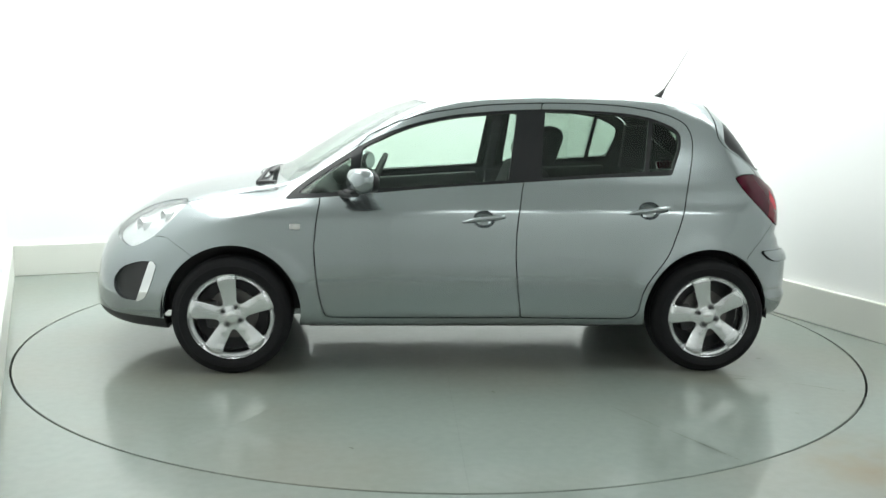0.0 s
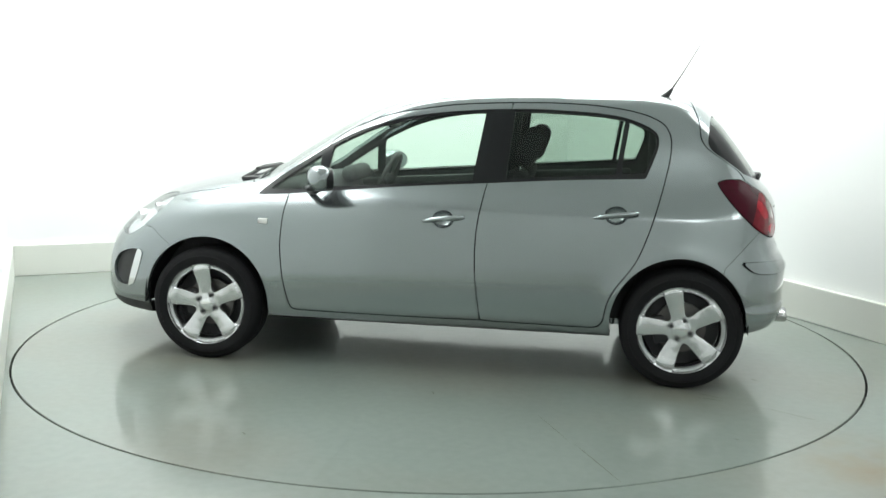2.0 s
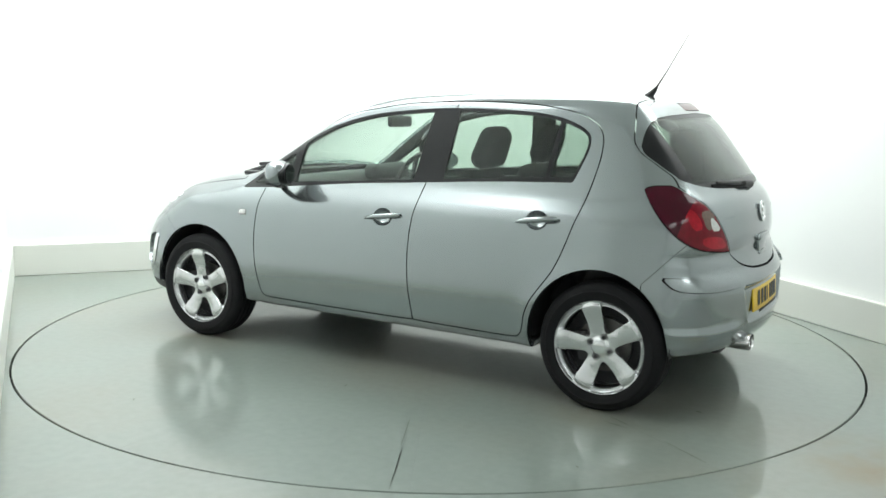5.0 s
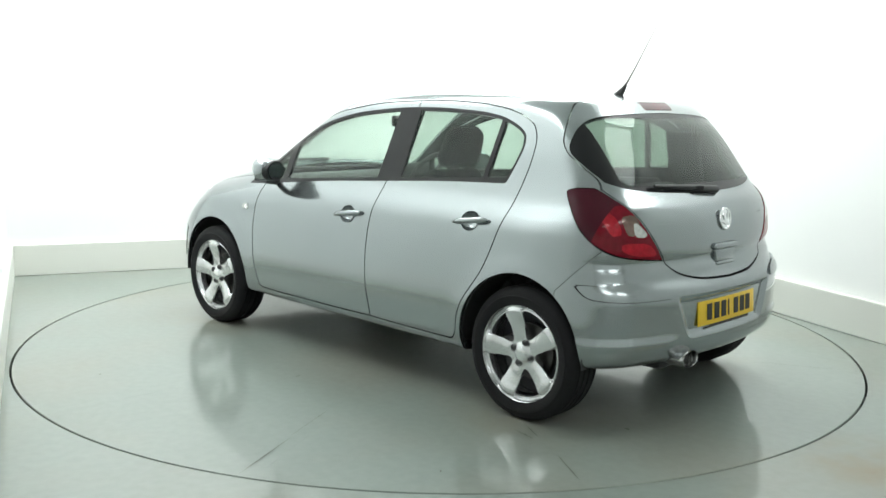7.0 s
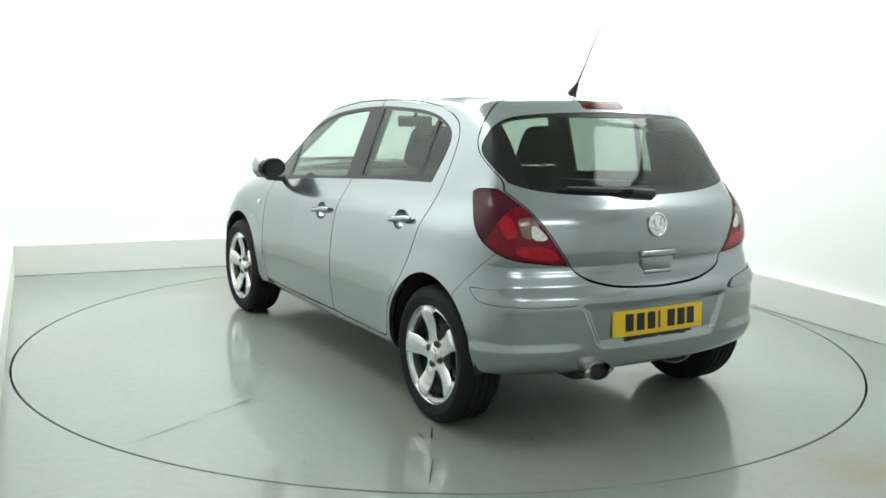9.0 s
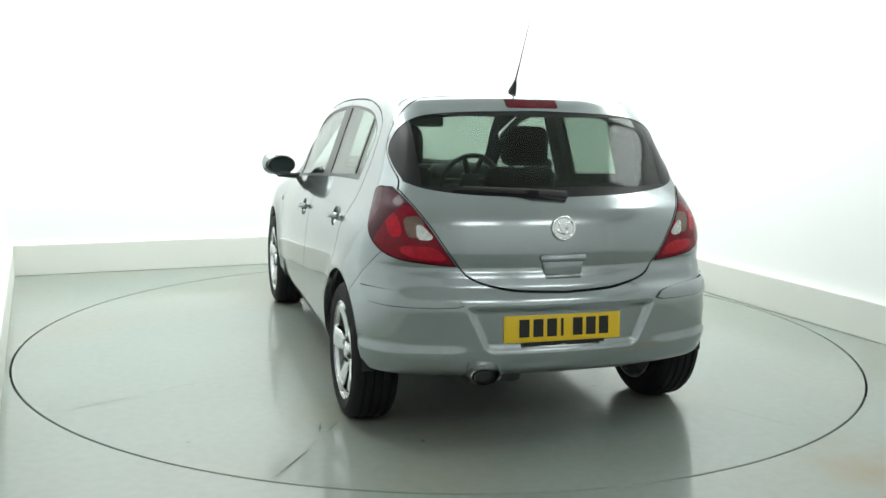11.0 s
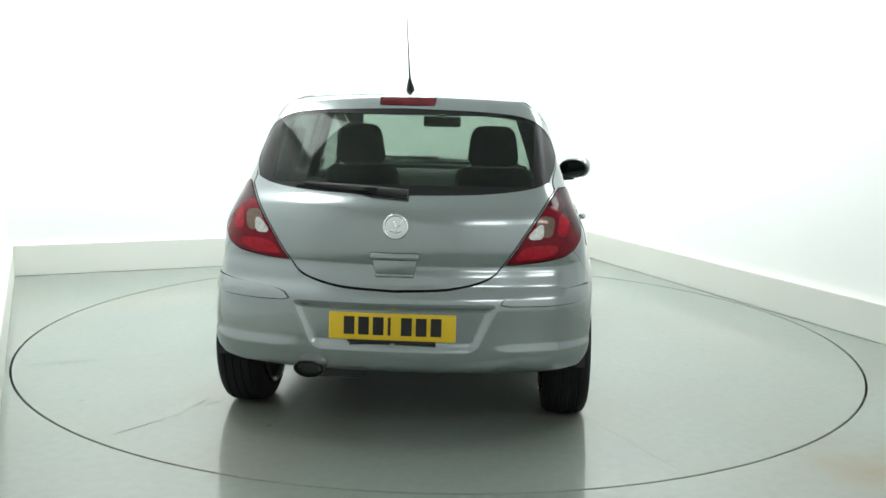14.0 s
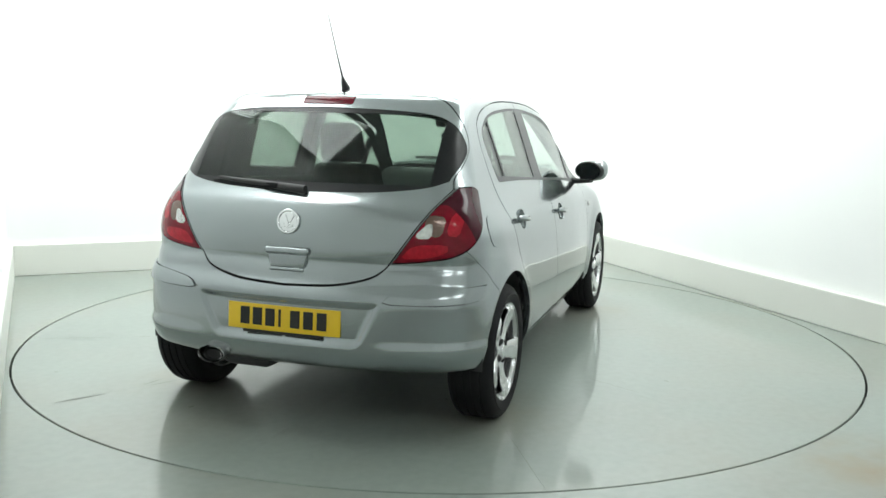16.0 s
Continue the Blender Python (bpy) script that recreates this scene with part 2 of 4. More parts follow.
def studio():
    W, VM = 0.2, -2.3
    # wall sections in DARKWALL lie out of view and tone down the car's reflections
    room_box("wall_back", U0 - W, U1 + W, V1, V1 + W, -0.1, CEIL, WALL, "plain white painted studio wall, brightly lit")
    room_box("wall_front", U0 - W, U1 + W, V0 - W, V0, -0.1, CEIL, DARKWALL, "plain unseen wall behind the camera, toned darker for dim light")
    room_box("wall_east", U1, U1 + W, VM, V1, -0.1, CEIL, WALL, "plain white painted studio wall, brightly lit")
    room_box("wall_east_dark", U1, U1 + W, V0, VM, -0.1, CEIL, DARKWALL, "plain unseen wall beside the camera, toned darker for dim light")
    room_box("wall_west", U0 - W, U0, VM, V1, -0.1, CEIL, WALL, "plain white painted studio wall, brightly lit")
    room_box("wall_west_dark", U0 - W, U0, V0, VM, -0.1, CEIL, DARKWALL, "plain unseen wall beside the camera, toned darker for dim light")
    room_box("ceiling", U0 - W, U1 + W, V0 - W, V1 + W, CEIL, CEIL + 0.15, WALL, "white studio ceiling with light panels")
    T, H = 0.045, 0.243
    room_box("baseboard_back", U0, U1, V1 - T, V1, 0, H, SKIRT, "tall off-white skirting board along the wall", 0.006, "skirting board")
    room_box("baseboard_east", U1 - T, U1, V0, V1 - T, 0, H, SKIRT, "tall off-white skirting board along the wall", 0.006, "skirting board")
    room_box("baseboard_west", U0, U0 + T, V0, V1 - T, 0, H, SKIRT, "tall off-white skirting board along the wall", 0.006, "skirting board")
    # floor with a round hole for the turntable
    bm = bmesh.new()
    n = 256
    inner, low, outer = [], [], []
    for i in range(n):
        a = 2 * math.pi * i / n
        c, s = math.cos(a), math.sin(a)
        inner.append(bm.verts.new((c * (DISC_R + 0.011), s * (DISC_R + 0.011), 0)))
        low.append(bm.verts.new((c * (DISC_R + 0.011), s * (DISC_R + 0.011), -0.08)))
        k = min((U1 + 0.1 if c > 0 else U0 - 0.1) / c if abs(c) > 1e-6 else 99, (V1 + 0.1 if s > 0 else V0 - 0.1) / s if abs(s) > 1e-6 else 99)
        outer.append(bm.verts.new((c * k, s * k, 0)))
    for i in range(n):
        j = (i + 1) % n
        bm.faces.new((inner[i], outer[i], outer[j], inner[j]))
        bm.faces.new((low[i], inner[i], inner[j], low[j]))
    fl = part("floor", bm, FLOOR, smooth=False)
    fl.matrix_basis = ROOM
    tagged(fl, "grey-green painted concrete studio floor, slightly worn", "floor", kind="structure")
    room_box("floor_pit", U0 - W, U1 + W, V0 - W, V1 + W, -0.2, -0.08, DARKSTEEL, "dark pit under the turntable", category="floor")
    for u, v, along, length in PANELS:
        light = new("ceiling_light")
        light.matrix_basis = ROOM @ pose(u, v, CEIL, 0, 0, 0 if along else 90)
        tagged(light, "white rectangular light panel under the ceiling", "ceiling light", "ceiling light panels")
        bm = bmesh.new()
        box(bm, (length + 0.1, 0.90, 0.07), (0, 0, -0.035), bevel=0.008)
        part("housing", bm, SKIRT, light)
        bm = bmesh.new()
        box(bm, (length + 0.02, 0.82, 0.04), (0, 0, -0.092), bevel=0.015)
        part("diffuser", bm, PANEL_GLOW, light, "glowing white diffuser")


studio()


def turntable():
    """Twelve wedge plates round a middle plate, with hairline joints between them."""
    table = TABLE
    tagged(table, "round grey-green painted car turntable set flush in the floor", "turntable")
    bm = bmesh.new()
    lathe(bm, [(0.002, 0), (0.3, 0), (0.5, 0), (0.5, -0.02)], 96, pose(0, 0, 0, 90))
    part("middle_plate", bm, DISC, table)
    bm = bmesh.new()
    lathe(bm, [(0.4, -0.02), (DISC_R - 0.01, -0.02), (DISC_R - 0.01, -0.06)], 128, pose(0, 0, 0, 90))
    part("table_frame", bm, DARKSTEEL, table)
    n, half = 22, 0.00018
    bm = bmesh.new()
    rows = []
    for r, z in ((0.5002, -0.02), (0.5002, 0), (1.1, 0), (1.8, 0), (DISC_R - 0.003, 0), (DISC_R, -0.003), (DISC_R, -0.05)):
        a0 = half / r
        rows.append([bm.verts.new((r * math.cos(a), r * math.sin(a), z)) for a in np.linspace(a0, radians(30) - a0, n)])
    for p, q in zip(rows, rows[1:]):
        for i in range(n - 1):
            bm.faces.new((p[i], q[i], q[i + 1], p[i + 1]))
    for i in (0, n - 1):
        top = [rows[k][i] for k in range(1, 5)]
        low = [bm.verts.new((v.co.x, v.co.y, -0.02)) for v in top]
        for k in range(3):
            bm.faces.new((top[k], top[k + 1], low[k + 1], low[k]))
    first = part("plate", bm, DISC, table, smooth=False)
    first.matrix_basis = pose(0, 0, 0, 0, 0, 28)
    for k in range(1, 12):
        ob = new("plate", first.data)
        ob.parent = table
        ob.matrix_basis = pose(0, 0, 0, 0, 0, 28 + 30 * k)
    # grime along the joints and a few scuffs: angle, inner and outer radius, width, skew
    for ang, r0, r1, w, skew in ((116, 1.60, 1.95, 0.006, 0), (116.3, 1.98, 2.40, 0.009, 0), (148, 1.72, 1.86, 0.014, 1), (148.2, 2.08, 2.34, 0.012, -2), (297, 0.90, 1.22, 0.006, 0),
                                 (239, 1.20, 1.52, 0.006, 3), (208, 1.86, 2.28, 0.005, 0), (146.5, 1.76, 1.88, 0.02, 20), (161, 1.87, 1.90, 0.03, 0), (250, 1.5, 1.53, 0.02, 0), (200, 1.3, 1.33, 0.02, 30),
                                 (330, 1.9, 1.93, 0.02, 10), (75, 2.0, 2.03, 0.018, 60), (20, 1.4, 1.44, 0.012, 40), (98, 1.2, 1.24, 0.015, 10), (135, 2.2, 2.22, 0.02, 0)):
        bm = bmesh.new()
        m, ys = 9, []
        for side in (1, -1):
            ys.append([bm.verts.new(((r1 - r0) * (i / (m - 1) - 0.5), side * w * 0.35 * (0.25 + 0.75 * random.random()) * (1 - 0.8 * abs(2 * i / (m - 1) - 1) ** 3), 0.0006)) for i in range(m)])
        for i in range(m - 1):
            bm.faces.new((ys[1][i], ys[1][i + 1], ys[0][i + 1], ys[0][i]))
        bmesh.ops.solidify(bm, geom=bm.faces[:], thickness=0.0005)
        mark = part("scuff", bm, GRIME, table, smooth=False)
        mark.matrix_basis = pose(0, 0, 0, 0, 0, ang) @ pose((r0 + r1) / 2, 0, 0.0, 0, 0, skew)
    return table


disc = turntable()


# ---- the car's shape: x ahead, y to its left, z up ----
def spline(*pts):
    """A smooth curve through a few points of growing first value, level past its ends."""
    p = np.array(sorted(pts), float)
    xs, ys = p[:, 0], p[:, 1]
    d = np.diff(ys) / np.diff(xs)
    h = np.diff(xs)
    s = np.empty(len(xs))
    s[0], s[-1] = d[0], d[-1]
    same = d[1:] * d[:-1] > 0
    w1, w2 = 2 * h[1:] + h[:-1], h[1:] + 2 * h[:-1]
    s[1:-1] = np.where(same, (w1 + w2) / (w1 / np.where(same, d[:-1], 1) + w2 / np.where(same, d[1:], 1)), 0)

    def at(x):
        x = np.clip(x, xs[0], xs[-1])
        i = np.clip(np.searchsorted(xs, x) - 1, 0, len(h) - 1)
        t = (x - xs[i]) / h[i]
        return (ys[i] * (1 + 2 * t) * (1 - t) ** 2 + ys[i + 1] * t * t * (3 - 2 * t)
                + h[i] * (s[i] * t * (1 - t) ** 2 - s[i + 1] * t * t * (1 - t)))
    return at


def step(a, b, x):
    t = np.clip((x - a) / (b - a), 0, 1)
    return t * t * (3 - 2 * t)


def smax(a, b, k):
    h = np.clip(k - np.abs(a - b), 0, None) / k
    return np.maximum(a, b) + h * h * k / 4


HALF = spline((0.15, 0.765), (0.22, 0.785), (0.285, 0.806), (0.315, 0.818), (0.36, 0.824), (0.42, 0.831), (0.48, 0.834), (0.56, 0.831), (0.65, 0.824), (0.74, 0.814),
              (0.80, 0.805), (0.85, 0.795), (0.89, 0.778), (0.93, 0.756), (0.98, 0.730), (1.04, 0.707), (1.2, 0.655), (1.41, 0.585), (1.5, 0.555))
PLAN_LOW = spline((-1.95, 0.87), (-1.6, 0.958), (-1.25, 1.004), (-0.8, 1.0), (0.3, 1.0), (0.93, 0.985), (1.25, 0.985), (1.6, 0.955), (2.15, 0.85))
PLAN_TOP = spline((-1.8, 0.93), (-1.4, 0.99), (-1.0, 1.0), (-0.3, 1.0), (0.2, 0.995), (0.6, 0.968), (0.98, 0.925), (1.5, 0.86), (2.15, 0.76))
TOP = spline((2.13, 0.38), (2.08, 0.56), (2.011, 0.68), (1.879, 0.781), (1.617, 0.90), (1.323, 0.97), (1.12, 1.002), (1.02, 1.04),
             (0.864, 1.136), (0.6, 1.296), (0.403, 1.383), (0.2, 1.440), (-0.096, 1.476), (-0.432, 1.488), (-0.773, 1.482),
             (-1.152, 1.458), (-1.36, 1.432), (-1.6, 1.39))
REAR = spline((0.15, -1.70), (0.24, -1.76), (0.30, -1.825), (0.34, -1.850), (0.45, -1.866), (0.57, -1.868), (0.61, -1.862), (0.64, -1.842), (0.668, -1.820), (0.70, -1.812), (0.740, -1.793), (0.757, -1.798),
              (0.8, -1.803), (0.9, -1.790), (0.97, -1.757), (1.02, -1.708), (1.1, -1.648), (1.2, -1.570), (1.3, -1.487), (1.37, -1.425), (1.39, -1.415), (1.5, -1.40))
NOSE = spline((0.15, 1.98), (0.22, 2.05), (0.3, 2.085), (0.42, 2.100), (0.52, 2.095), (0.62, 2.06), (0.72, 1.98), (0.85, 1.85), (1.5, 1.7))
BASE = spline((-1.95, 0.30), (-1.5, 0.285), (-0.95, 0.245), (0.9, 0.245), (1.6, 0.22), (2.1, 0.235))
WHEEL_X, HUB_Z, TYRE_R = 1.25, 0.303, 0.305
ARCH = ((1.247, 0.322, 0.348), (-1.238, 0.322, 0.345))


def half_width(x, z):
    up = step(0.78, 0.96, z)
    w = HALF(z) * (PLAN_LOW(x) * (1 - up) + PLAN_TOP(x) * up)
    for ax, az, ar in ARCH:
        r = np.hypot(x - ax, z - az)
        w = w + 0.012 * np.exp(-((r - ar) / 0.06) ** 2) * step(0.95, 0.75, z)
    # haunch over the rear wheel, running into the tail lamps
    return w + 0.007 * np.exp(-((x + 1.45) / 0.25) ** 2 - ((z - 0.95) / 0.12) ** 2)


def field(P):
    """Below zero inside the car's skin."""
    x, y, z = P[:, 0], np.abs(P[:, 1]), P[:, 2]
    side = y - half_width(x, z)
    xs = x + 0.30 * step(0.0, 0.6, x) * y * y
    slope = (TOP(xs + 0.01) - TOP(xs - 0.01)) / 0.02
    top = (z - (TOP(xs) - (0.095 + 0.045 * step(0.9, 0.5, x) * step(-1.2, -0.7, x)) * y * y)) / np.sqrt(1 + slope ** 2)
    rear = ((REAR(z) + 0.115 * (y / 0.65) ** 2.4) - x) / np.sqrt(1 + 0.6 * step(0.95, 1.1, z))
    nose = x - (NOSE(z) - 0.24 * (y / 0.65) ** 2.6)
    f = smax(side, top, 0.055 + 0.10 * step(0.7, 1.5, x) + 0.06 * step(-1.0, -1.35, x))
    f = smax(f, rear, 0.13 - 0.03 * step(1.05, 1.3, z))
    f = smax(f, nose, 0.16)
    return smax(f, BASE(x) - z, 0.03)


def box_grid():
    """The left half of a box as quads, welded at its edges."""
    xs, ys, zs = np.linspace(-1.98, 2.2, 196), np.linspace(0, 0.95, 46), np.linspace(0.12, 1.55, 118)
    V, Q, index = [], [], {}

    def vert(p):
        k = tuple(np.round(p, 5))
        if k not in index:
            index[k] = len(V)
            V.append(p)
        return index[k]

    def sheet(a, b, make):
        ids = [[vert(make(i, j)) for j in b] for i in a]
        for i in range(len(a) - 1):
            for j in range(len(b) - 1):
                Q.append((ids[i][j], ids[i + 1][j], ids[i + 1][j + 1], ids[i][j + 1]))
    sheet(xs, zs, lambda i, j: (i, 0.95, j))
    sheet(ys, xs, lambda i, j: (j, i, 1.55))
    sheet(ys, zs, lambda i, j: (-1.98, i, j))
    sheet(zs, ys, lambda i, j: (2.2, j, i))
    return np.array(V), np.array(Q)


def skin():
    V, Q = box_grid()
    spine = np.stack([np.clip(V[:, 0], -1.25, 1.35), 0 * V[:, 0], 0.60 + 0 * V[:, 0]], -1)
    spine[:, 2] = np.clip(V[:, 2], 0.35, 0.75)
    lo, hi = np.zeros(len(V)), np.ones(len(V))
    for _ in range(26):
        mid = (lo + hi) / 2
        out = field(spine + (V - spine) * mid[:, None]) > 0
        hi, lo = np.where(out, mid, hi), np.where(out, lo, mid)
    P = spine + (V - spine) * lo[:, None]
    P[V[:, 1] == 0, 1] = 0
    # pressed-in details
    x, y, z = P.T
    ay = np.abs(y)
    rear_face = step(-1.55, -1.68, x)
    well = step(0.405 - (0.585 - z) * 0.45 + 0.012, 0.405 - (0.585 - z) * 0.45 - 0.012, ay) * step(0.405, 0.425, z) * step(0.590, 0.572, z)
    P[:, 0] += rear_face * 0.022 * well
    corner = step(-1.42, -1.6, x) * step(0.34, 0.50, ay)
    lip = (step(0.435, 0.400, z) * step(0.29, 0.39, z)) * corner
    P[:, 0] -= 0.012 * lip
    P[:, 1] += 0.005 * lip
    N = np.zeros_like(P)
    T = np.concatenate([Q[:, [0, 1, 2]], Q[:, [0, 2, 3]]])
    e = 1e-4
    for k in range(3):
        d = np.zeros(3)
        d[k] = e
        N[:, k] = field(P + d) - field(P - d)
    N /= np.linalg.norm(N, axis=1)[:, None] + 1e-12
    # true normals of the pressed surface, turned outwards
    C = np.cross(P[T[:, 1]] - P[T[:, 0]], P[T[:, 2]] - P[T[:, 0]])
    flip = (C * N[T[:, 0]]).sum(1) < 0
    T[flip] = T[flip][:, ::-1]
    C[flip] *= -1
    M = np.zeros_like(P)
    for k in range(3):
        np.add.at(M, T[:, k], C)
    M[V[:, 1] == 0, 1] = 0
    M /= np.linalg.norm(M, axis=1)[:, None] + 1e-12
    return P, M, T


class Sheet:
    """Triangles that are cut along curves and sorted into named pieces."""

    def __init__(self, V, N, T):
        self.V, self.N, self.T = V, N, T
        self.L = np.array(["body"] * len(T), dtype=object)

    def cut(self, dist):
        g = dist(self.V)
        g = np.where(np.abs(g) < 2e-4, 2e-4, g)
        s = g > 0
        n_in = s[self.T].sum(1)
        mixed = (n_in > 0) & (n_in < 3)
        keepT, keepL = self.T[~mixed], self.L[~mixed]
        T, L = self.T[mixed], self.L[mixed]
        if not len(T):
            return
        st = s[T]
        odd = np.where(st.sum(1) == 1, st.argmax(1), (~st).argmax(1))
        r = np.arange(len(T))
        a, b, c = T[r, odd], T[r, (odd + 1) % 3], T[r, (odd + 2) % 3]
        pairs = np.concatenate([np.stack([a, b], 1), np.stack([a, c], 1)])
        uniq, inv = np.unique(np.sort(pairs, 1), axis=0, return_inverse=True)
        inv = inv.ravel()
        w = (g[uniq[:, 0]] / (g[uniq[:, 0]] - g[uniq[:, 1]]))[:, None]
        base = len(self.V)
        self.V = np.concatenate([self.V, self.V[uniq[:, 0]] * (1 - w) + self.V[uniq[:, 1]] * w])
        nn = self.N[uniq[:, 0]] * (1 - w) + self.N[uniq[:, 1]] * w
        self.N = np.concatenate([self.N, nn / np.linalg.norm(nn, axis=1)[:, None]])
        ab, ac = base + inv[:len(T)], base + inv[len(T):]
        self.T = np.concatenate([keepT, np.stack([a, ab, ac], 1), np.stack([ab, b, c], 1), np.stack([ab, c, ac], 1)])
        self.L = np.concatenate([keepL, L, L, L])

    def inside(self, dist):
        return dist(self.V[self.T].mean(1)) < 0

    def piece(self, name, dist, over=("body",), gap=0.0):
        """Give the triangles inside dist a name; gap: width of the open joint left round them."""
        if gap:
            self.cut(lambda V: dist(V) - gap / 2)
            self.cut(lambda V: dist(V) + gap / 2)
        else:
            self.cut(dist)
        can = np.isin(self.L, over)
        if gap:
            d = dist(self.V[self.T].mean(1))
            self.L[can & (d < -gap / 2)] = name
            self.L[can & (np.abs(d) <= gap / 2)] = "joint"
        else:
            self.L[can & self.inside(dist)] = name


def poly(points, rounds=2):
    """Signed distance, below zero inside, to a closed outline with softened corners."""
    p = np.array(points, float)
    for _ in range(rounds):
        q = np.roll(p, -1, 0)
        p = np.stack([p * 0.8 + q * 0.2, p * 0.2 + q * 0.8], 1).reshape(-1, 2)
    q = np.roll(p, -1, 0)

    def dist(a):
        best, odd = np.full(len(a), 1e9), np.zeros(len(a), bool)
        for s, e in zip(p, q):
            d = e - s
            t = np.clip(((a - s) @ d) / (d @ d + 1e-15), 0, 1)
            best = np.minimum(best, np.hypot(*(a - s - t[:, None] * d).T))
            if abs(d[1]) > 1e-12:
                odd ^= ((s[1] > a[:, 1]) != (e[1] > a[:, 1])) & (a[:, 0] < s[0] + (a[:, 1] - s[1]) * d[0] / d[1])
        return np.where(odd, -best, best)
    return dist


def on_side(points, y0=0.45, rounds=2):
    d = poly(points, rounds)
    return lambda V: np.maximum(d(V[:, [0, 2]]), (y0 - np.abs(V[:, 1])))


def on_rear(points, rounds=2, x1=-1.2):
    d = poly(points, rounds)
    return lambda V: np.maximum(d(np.stack([np.abs(V[:, 1]), V[:, 2]], -1)), V[:, 0] - x1)


def inset(dist, by):
    return lambda V: dist(V) + by


def shell_mesh(name, V, N, T, thick, materials, sink=0.0, side="left"):
    """A panel of the given thickness whose outer face keeps the smooth normals of the whole skin. side: left, right or both."""
    used, inv = np.unique(T, return_inverse=True)
    T = inv.reshape(-1, 3)
    mid = np.abs(V[used][:, 1]) < 1e-6
    V, N = V[used] - sink * N[used], N[used]
    if side == "right":
        V, N, T = V * [1, -1, 1], N * [1, -1, 1], T[:, ::-1]
    if side == "both":
        n = len(V)
        other = np.where(mid, np.arange(n), np.cumsum(~mid) - 1 + n)
        V, N = np.concatenate([V, (V * [1, -1, 1])[~mid]]), np.concatenate([N, (N * [1, -1, 1])[~mid]])
        T = np.concatenate([T, other[T][:, ::-1]])
    n = len(V)
    edges = np.concatenate([T[:, [0, 1]], T[:, [1, 2]], T[:, [2, 0]]])
    _, first, count = np.unique(np.sort(edges, 1), axis=0, return_index=True, return_counts=True)
    rim = edges[first[count == 1]]
    verts = np.concatenate([V, V - thick * N])
    a, b = rim[:, 0], rim[:, 1]
    rims = np.concatenate([np.stack([b, a, a + n], 1), np.stack([b, a + n, b + n], 1)])
    faces = np.concatenate([T, T[:, ::-1] + n, rims])
    me = bpy.data.meshes.new(name)
    me.from_pydata(verts.tolist(), [], faces.tolist())
    for m in materials:
        me.materials.append(m)
    if len(materials) > 1:
        idx = np.zeros(len(faces), np.int32)
        idx[len(T):2 * len(T)] = 1
        me.polygons.foreach_set("material_index", idx)
    me.shade_smooth()
    flat = np.cross(verts[rims[:, 1]] - verts[rims[:, 0]], verts[rims[:, 2]] - verts[rims[:, 0]])
    flat /= np.linalg.norm(flat, axis=1)[:, None] + 1e-12
    loops = np.concatenate([N[T].reshape(-1, 3), -N[T[:, ::-1]].reshape(-1, 3), np.repeat(flat, 3, 0)])
    if len(me.loops) == len(loops):
        me.normals_split_custom_set(loops.tolist())
    return me


# outlines on the flanks (x, z) and on the tail (|y|, z)
DLO = on_side([(0.985, 0.897), (0.975, 0.897), (0.822, 0.906), (0.564, 0.931), (0.185, 0.968), (-0.23, 0.996), (-0.653, 1.026), (-1.036, 1.042), (-1.046, 1.044),
               (-1.105, 1.20), (-1.100, 1.265), (-1.05, 1.302), (-0.943, 1.343), (-0.79, 1.366), (-0.484, 1.379), (-0.2, 1.371), (0.10, 1.342),
               (0.271, 1.306), (0.42, 1.259), (0.566, 1.193), (0.711, 1.102), (0.86, 1.005), (0.95, 0.935)])
B_FRONT, B_REAR = [(-0.232, 1.42), (-0.160, 0.95)], [(-0.378, 1.42), (-0.335, 0.95)]
SIDE_GLASS = inset(DLO, 0.014)


def band(p, q, side):
    """Below zero on one side of a line in (x, z)."""
    (x0, z0), (x1, z1) = p, q
    l = math.hypot(x1 - x0, z1 - z0)
    return lambda V: side * ((V[:, 0] - x0) * (z1 - z0) - (V[:, 2] - z0) * (x1 - x0)) / l


def both(*ds):
    return lambda V: np.max([d(V) for d in ds], 0)


belt = lambda V: (0.925 + 0.029 - 0.0735 * (V[:, 0] - 0.56) - V[:, 2])
FRONT_GLASS = both(SIDE_GLASS, belt, band(*B_FRONT, 1), band((0.575, 1.3), (0.615, 0.90), -1))
TRI_GLASS = both(inset(DLO, 0.022), band((0.63, 1.3), (0.665, 0.90), 1), lambda V: 0.93 - V[:, 2])
REAR_GLASS = both(SIDE_GLASS, belt, band(*B_REAR, -1), band((-0.945, 1.42), (-0.880, 0.95), 1))
QUARTER_GLASS = both(SIDE_GLASS, belt, band((-0.970, 1.42), (-0.905, 0.95), -1))
FRONT_DOOR = on_side([(0.805, 0.895), (0.822, 0.80), (0.834, 0.66), (0.828, 0.56), (0.818, 0.47), (0.795, 0.36), (0.775, 0.305), (0.74, 0.296), (-0.232, 0.296),
                      (-0.238, 0.31), (-0.214, 0.47), (-0.203, 0.62), (-0.208, 0.78), (-0.245, 0.99), (-0.350, 1.372), (-0.359, 1.405), (-0.360, 1.408), (-0.350, 1.408), (-0.18, 1.401), (-0.029, 1.390), (0.271, 1.343),
                      (0.42, 1.291), (0.55, 1.228), (0.60, 1.185), (0.62, 1.15), (0.80, 1.02)], 0.4, 1)
